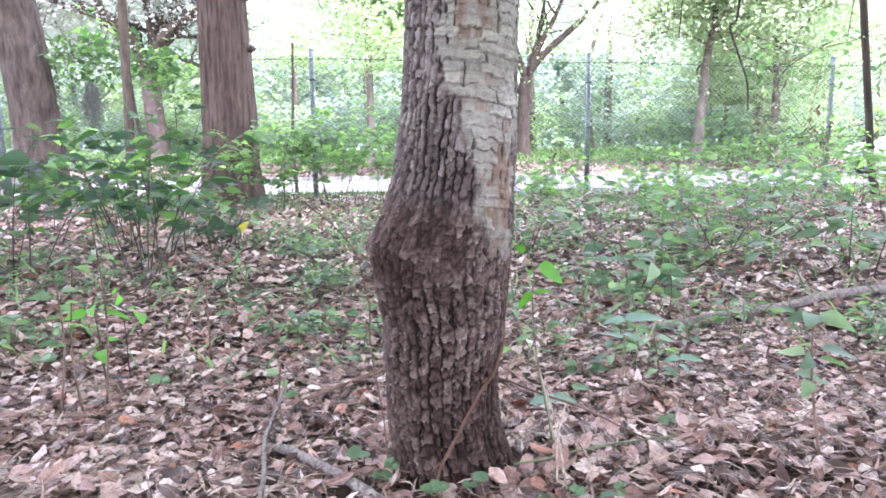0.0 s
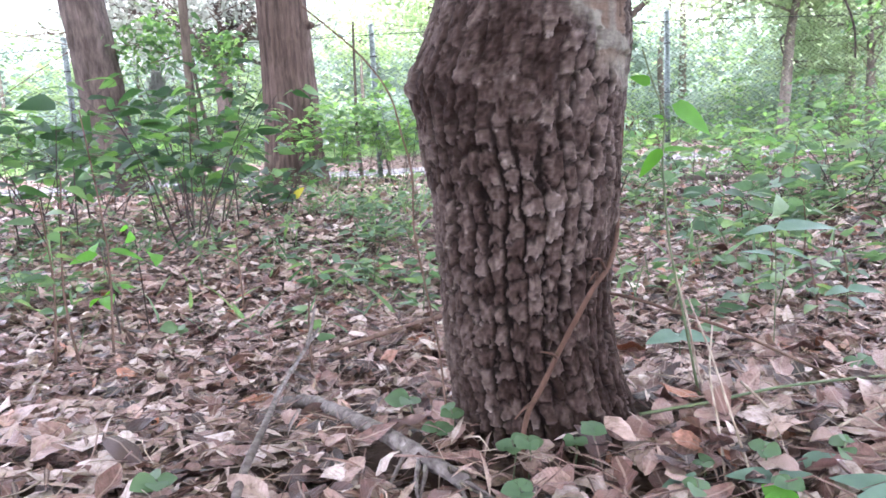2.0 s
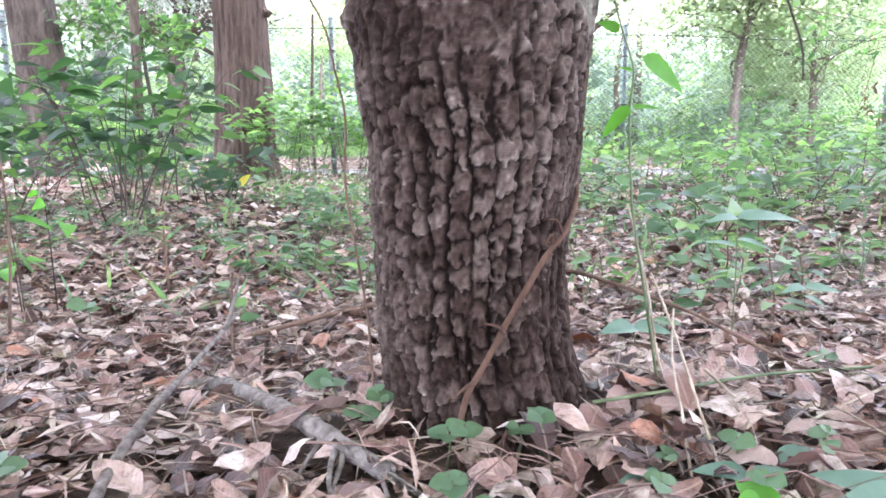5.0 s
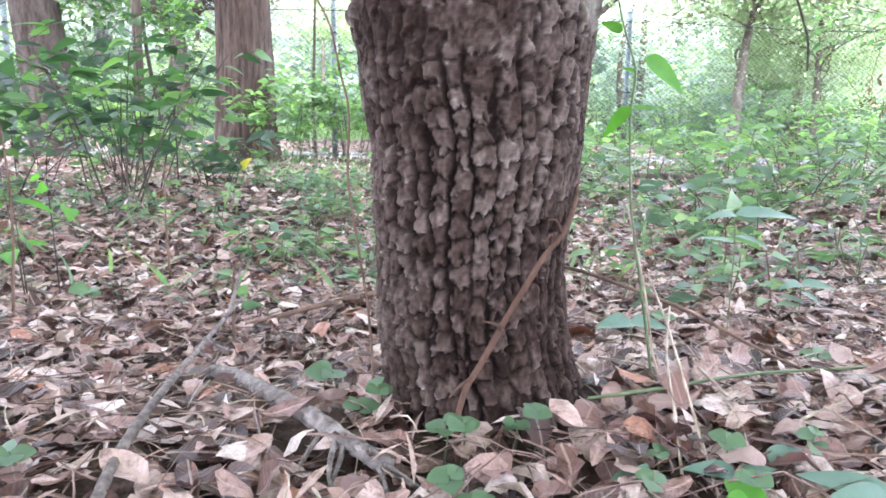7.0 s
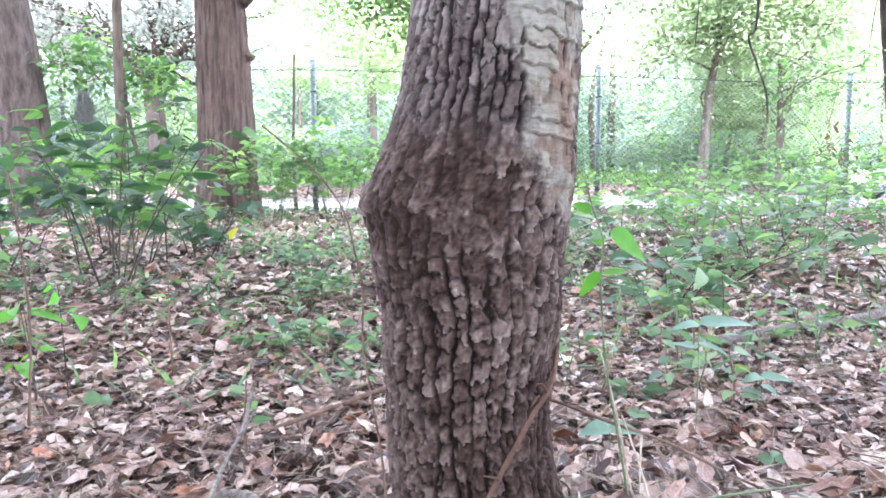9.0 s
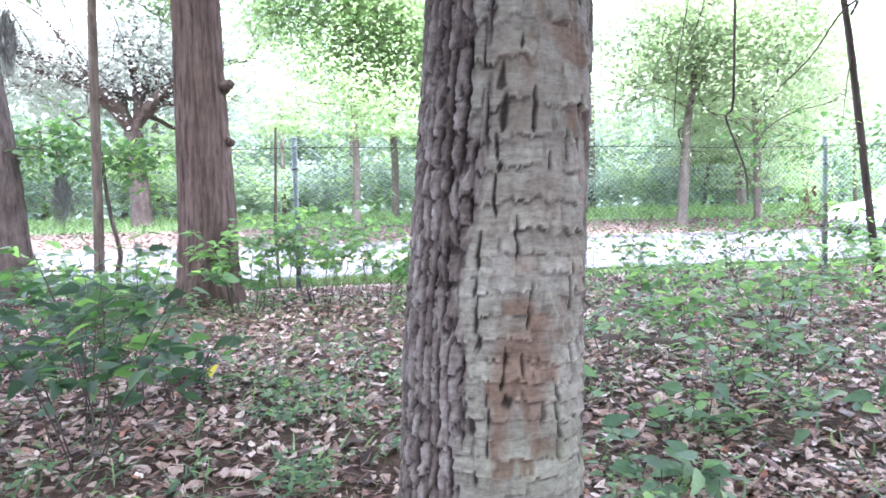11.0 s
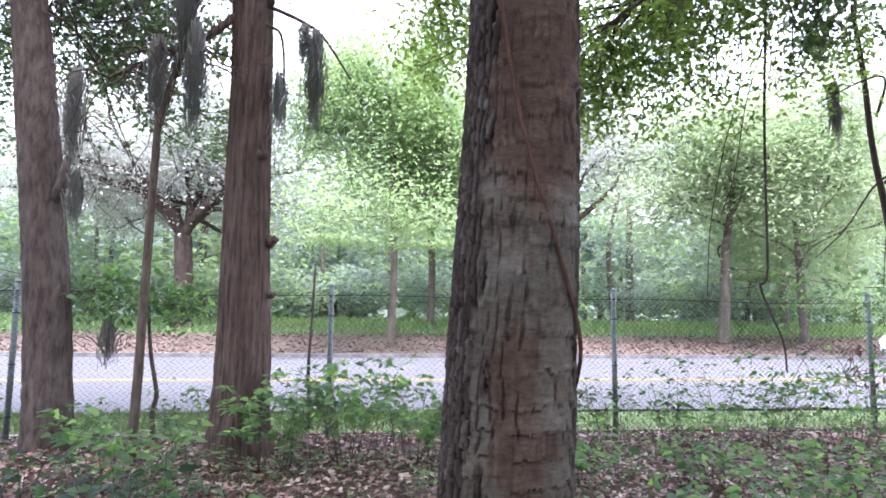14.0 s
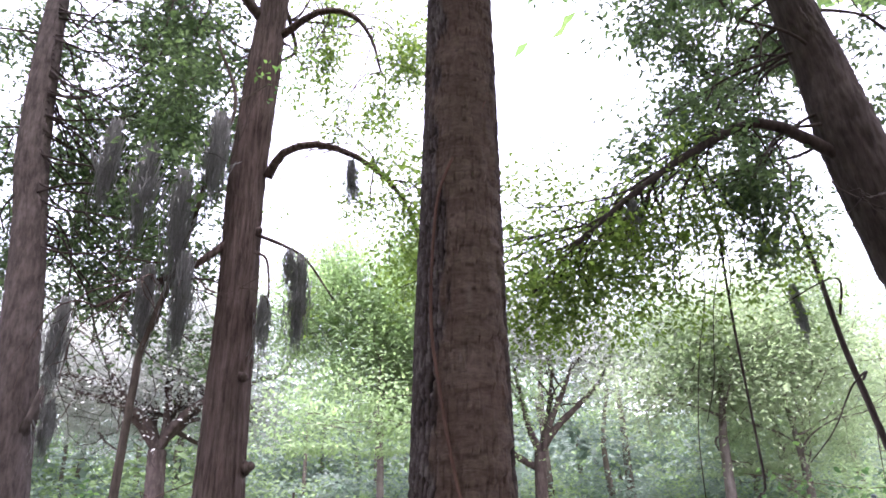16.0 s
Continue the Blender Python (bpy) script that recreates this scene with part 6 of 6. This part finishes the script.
def fence_vines():
    rng = np.random.default_rng(211)
    for label, boxes in (("leafy vine tangled in the wire fence", [(-3.0, -1.75, 1.3, 1.85, 280, 0.1), ]), ("leafy vine tangled in the wire fence", [(4.4, 7.6, 1.2, 2.1, 420, 0.09), (4.0, 7.0, 0.3, 1.2, 260, 0.09)])):
        t = thing("fence_vine", label, "vine", "fence vines", at=(boxes[0][0], 6.05, 0.14))
        leaves, fine = Pile(), Pile()
        for x0, x1, z0, z1, n, s in boxes:
            for _ in range(max(5, n // 30)):
                a = np.array([rng.uniform(x0, x1), 6.04, rng.uniform(z0, z1)])
                fine.add(*tube(smooth_line([a, a + rng.normal(size=3) * (0.4, 0.04, 0.2), a + rng.normal(size=3) * (0.7, 0.05, 0.3)], 9), 0.004, 4))
            P = np.stack([rng.uniform(x0, x1, n), 6.0 + rng.normal(size=n) * 0.1, z0 + (z1 - z0) * rng.beta(2, 2, n)], 1)
            leaves.add(*strew(FINE, P, heading(rng, n, -0.5, 0.3), s * rng.uniform(0.5, 1.2, n), rng, rng.normal(size=(n, 3)) * 0.4 + (0, -0.6, 0.6)))
        part("vine_tangle", fine.mesh("vine_tangle"), M_twig, t, kind="stuff")
        part("leaves", leaves.mesh("leaves"), M_weed, t)
    for x, y, z in ((2.25, 5.9, 0.55), (2.45, 5.9, 0.4), (5.5, 5.95, 0.75), (5.3, 5.9, 0.95)):
        t = thing("withered_spray", "withered brown leaves on a bare stalk", "plant", "withered sprays", at=(x, y, float(gz(x, y))))
        part("stalk", Pile().add(*tube(smooth_line([(x, y, float(gz(x, y)) - 0.01), (x + 0.03, y, z * 0.6), (x, y, z + 0.15)], 8), 0.004, 5)).mesh("stalk"), M_twig, t)
        n = 14
        P = np.array([x, y, z]) + rng.normal(size=(n, 3)) * (0.08, 0.05, 0.1)
        part("leaves", Pile().add(*strew(LONG, P, heading(rng, n, -1.0, 0.3), rng.uniform(0.06, 0.12, n), rng)).mesh("leaves"), M_dead, t)


fence_vines()


def floor_plant(label, foot, leaves, material, width, height):
    """A low plant with a few single leaves on one short stalk: leaves are (point, direction, length)."""
    x, y = foot
    z = float(gz(x, y))
    t = thing("sprout", label, "plant", "sprouts", at=(x, y, z))
    part("stem", Pile().add(*tube(smooth_line([(x, y, z - 0.004), (x + 0.003, y + 0.002, z + height * 0.6), (x, y, z + height)], 6), 0.0009, 5)).mesh("stem"), M_greenstem, t)
    for k, (d, size, lift) in enumerate(leaves):
        part("leaf", Pile().add(*strew(leaf_shape(9, width, 0.14, 0.22, 0.55), [(x, y, z + height * lift)], [d], size, RNG, np.array([[0.1 * (k - 1), -0.55, 1.0]]))).mesh("leaf"), material, t)


floor_plant("bright green sprout with broad glossy leaves", (0.158, -0.24), [((-0.8, -0.3, 0.1), 0.028, 1.0), ((-0.2, 0.8, 0.35), 0.025, 1.0), ((0.75, 0.1, 0.0), 0.023, 0.9)], M_brier, 0.85, 0.03)
floor_plant("low plant with blue-green lance leaves", (0.245, -0.238), [((-1.0, -0.15, 0.15), 0.055, 1.0), ((-0.7, 0.5, 0.2), 0.05, 1.0), ((0.8, 0.3, 0.2), 0.04, 0.9)], M_teal, 0.42, 0.024)
floor_plant("low plant with blue-green lance leaves", (0.178, -0.188), [((-1.0, 0.1, 0.2), 0.034, 1.0), ((0.7, -0.2, 0.3), 0.026, 0.9)], M_teal, 0.4, 0.02)
floor_plant("low plant with blue-green lance leaves", (0.205, -0.182), [((0.9, 0.2, 0.35), 0.032, 1.0), ((-0.1, 0.9, 0.2), 0.022, 0.9)], M_teal, 0.55, 0.02)
floor_plant("low plant with blue-green lance leaves", (0.118, -0.178), [((-0.9, -0.1, 0.1), 0.02, 1.0), ((0.5, 0.5, 0.3), 0.016, 0.9)], M_teal, 0.6, 0.018)

floor_plant("tall plant with long pale lance leaves", (0.43, 0.25), [((1.0, -0.1, 0.12), 0.09, 1.0), ((-0.9, -0.35, 0.1), 0.055, 1.0), ((0.4, -0.8, 0.0), 0.05, 0.85), ((-0.6, 0.6, 0.2), 0.05, 0.8)], M_teal, 0.3, 0.19)
floor_plant("low plant with pale rounded leaves", (0.27, 0.2), [((-0.9, -0.3, 0.1), 0.05, 1.0), ((0.8, -0.4, 0.05), 0.045, 1.0), ((0.1, 0.9, 0.2), 0.04, 0.9)], M_teal, 0.55, 0.06)
floor_plant("low plant with pale rounded leaves", (0.6, 0.34), [((-0.9, -0.3, 0.05), 0.045, 1.0), ((0.8, -0.4, 0.05), 0.05, 1.0), ((0.1, -0.9, 0.0), 0.04, 0.8)], M_teal, 0.42, 0.07)


# ---- the car on the road ----
M_paint, _nt, _b = mat("white_car_paint")
_nt.links.new(ramp(_nt, noise_tex(_nt, 3, 3), [(0.3, (0.72, 0.73, 0.74)), (0.7, (0.8, 0.8, 0.81))]), _b.inputs["Base Color"])
_b.inputs["Roughness"].default_value, _b.inputs["Coat Weight"].default_value = 0.3, 0.6
M_tint, _nt, _b = mat("tinted_glass")
_b.inputs["Base Color"].default_value, _b.inputs["Roughness"].default_value = (0.015, 0.018, 0.02, 1), 0.05
M_rubber = plain_mat("tyre_rubber", (0.02, 0.02, 0.02), (0.045, 0.045, 0.045), 40, 0.9)
M_alloy = plain_mat("alloy_wheel", (0.4, 0.4, 0.42), (0.55, 0.55, 0.57), 30, 0.35, 0.8)
M_trim = plain_mat("black_trim", (0.02, 0.02, 0.022), (0.04, 0.04, 0.042), 30, 0.6)
M_red = plain_mat("red_lamp_glass", (0.4, 0.01, 0.012), (0.55, 0.02, 0.02), 30, 0.15)


def car(x, y, z):
    """A white sport-utility car; x is its middle, y its near flank."""
    t = thing("car", "white sport-utility car with tinted windows on the road", "car", at=(x, y + 0.92, z))
    st = np.array([-2.35, -2.28, -2.1, -1.7, -1.3, -1.05, -0.7, -0.35, 0.0, 0.6, 1.2, 1.7, 1.95, 2.15, 2.28, 2.35])
    top = np.array([0.62, 0.82, 0.95, 1.02, 1.07, 1.1, 1.35, 1.58, 1.66, 1.7, 1.69, 1.66, 1.6, 1.45, 1.1, 0.7])
    half = np.array([0.62, 0.76, 0.85, 0.9, 0.92, 0.92, 0.92, 0.92, 0.92, 0.92, 0.92, 0.91, 0.9, 0.88, 0.86, 0.8])
    belt = np.minimum(1.05, top - 0.06)
    bot = np.where(np.abs(st) > 2.25, 0.42, 0.27)
    rows = []
    for s, tp, hw, bl, bo in zip(st, top, half, belt, bot):
        tum = hw - 0.30 * max(0, tp - 1.05) / 0.65
        prof = [(-hw * 0.93, bo), (-hw, bo + 0.12), (-hw, bl - 0.2), (-hw * 0.985, bl), (-tum, tp - 0.07), (-tum * 0.86, tp), (0, tp + 0.02)]
        prof += [(-a, b) for a, b in prof[-2::-1]]
        rows.append([(-s, a, b) for a, b in prof])
    G = np.array(rows) + (x, y + 0.92, z)
    n, m = G.shape[:2]
    i, j = np.meshgrid(np.arange(n - 1), np.arange(m - 1), indexing="ij")
    a = i * m + j
    ends = np.array([[0, c, c + 1] for c in range(1, m - 1)])
    body = mesh_np("body", G.reshape(-1, 3), [np.stack([a, a + m, a + m + 1, a + 1], -1).reshape(-1, 4), ends, ends[:, ::-1] + (n - 1) * m,
                                              np.stack([np.arange(n - 1) * m, np.arange(n - 1) * m + m - 1, np.arange(1, n) * m + m - 1, np.arange(1, n) * m], -1)])
    part("body", body, M_paint, t)

    def pane(name, pts, mt, push=(0, 0.02, 0)):
        p = np.array(pts, float) * (-1, 1, 1)
        k = len(p)
        V = np.vstack([p, p + push]) + (x, y, z)
        part(name, mesh_np(name, V, [np.array([[0, c, c + 1] for c in range(1, k - 1)]), np.array([[c, k + c, k + (c + 1) % k, (c + 1) % k] for c in range(k)])], False), mt, t)

    pane("side_window", [(-0.98, 0.02, 1.1), (-0.12, 0.02, 1.1), (-0.12, 0.135, 1.53), (-0.45, 0.12, 1.48), (-0.72, 0.08, 1.32)], M_tint)
    pane("side_window", [(-0.06, 0.02, 1.1), (0.86, 0.02, 1.1), (0.86, 0.145, 1.56), (-0.06, 0.14, 1.55)], M_tint)
    pane("side_window", [(0.93, 0.02, 1.1), (1.85, 0.05, 1.18), (1.62, 0.13, 1.5), (0.93, 0.145, 1.56)], M_tint)
    pane("rear_window", [(2.29, 0.2, 1.1), (2.29, 1.64, 1.1), (2.12, 1.5, 1.48), (2.12, 0.34, 1.48)], M_tint, (0.03, 0, 0))
    pane("sill_trim", [(-1.0, -0.015, 0.28), (1.0, -0.015, 0.28), (1.0, -0.015, 0.4), (-1.0, -0.015, 0.4)], M_trim)
    pane("tail_light", [(1.98, 0.01, 0.82), (2.3, 0.06, 0.82), (2.28, 0.07, 1.06), (2.02, 0.02, 1.04)], M_red)
    pane("tail_light", [(2.31, 0.1, 0.82), (2.31, 0.42, 0.84), (2.29, 0.42, 1.02), (2.29, 0.1, 1.06)], M_red, (0.03, 0, 0))
    pane("tail_light", [(2.31, 1.42, 0.84), (2.31, 1.74, 0.82), (2.29, 1.74, 1.06), (2.29, 1.42, 1.02)], M_red, (0.03, 0, 0))
    pane("rear_bumper", [(2.37, 0.12, 0.4), (2.37, 1.72, 0.4), (2.37, 1.72, 0.58), (2.37, 0.12, 0.58)], M_trim, (0.04, 0, 0))
    for xx in (0.1, 1.0):
        pane("door_handle", [(xx, -0.02, 0.95), (xx + 0.2, -0.02, 0.95), (xx + 0.2, -0.02, 0.99), (xx, -0.02, 0.99)], M_alloy)
    part("roof_rail", Pile().add(*tube([(x + 0.3, y + 0.28, z + 1.68), (x + 0.1, y + 0.26, z + 1.74), (x - 1.3, y + 0.26, z + 1.76), (x - 1.6, y + 0.28, z + 1.68)], 0.018, 6)).mesh("roof_rail"), M_alloy, t)
    for wx in (1.42, -1.38):
        for side in (0, 1):
            yy = y + (0.0 if side == 0 else 1.62)
            w = part("wheel", Pile().add(*tube([(x + wx, yy - 0.03, z + 0.36), (x + wx, yy, z + 0.36), (x + wx, yy + 0.2, z + 0.36), (x + wx, yy + 0.22, z + 0.36)], [0.33, 0.36, 0.36, 0.33], 26)).mesh("tyre"), M_rubber, t)
            rim = Pile().add(*tube([(x + wx, yy - 0.04, z + 0.36), (x + wx, yy - 0.02, z + 0.36)], [0.2, 0.24], 22))
            for k in range(5):
                c, d = math.cos(k * 1.257), math.sin(k * 1.257)
                rim.add(*tube([(x + wx, yy - 0.046, z + 0.36), (x + wx + 0.22 * c, yy - 0.044, z + 0.36 + 0.22 * d)], 0.025, 6))
            part("rim", rim.mesh("rim"), M_alloy, w)
    return t


white_car = car(18.6, 16.5, 0.07)
white_car.scale[0] = -1.0
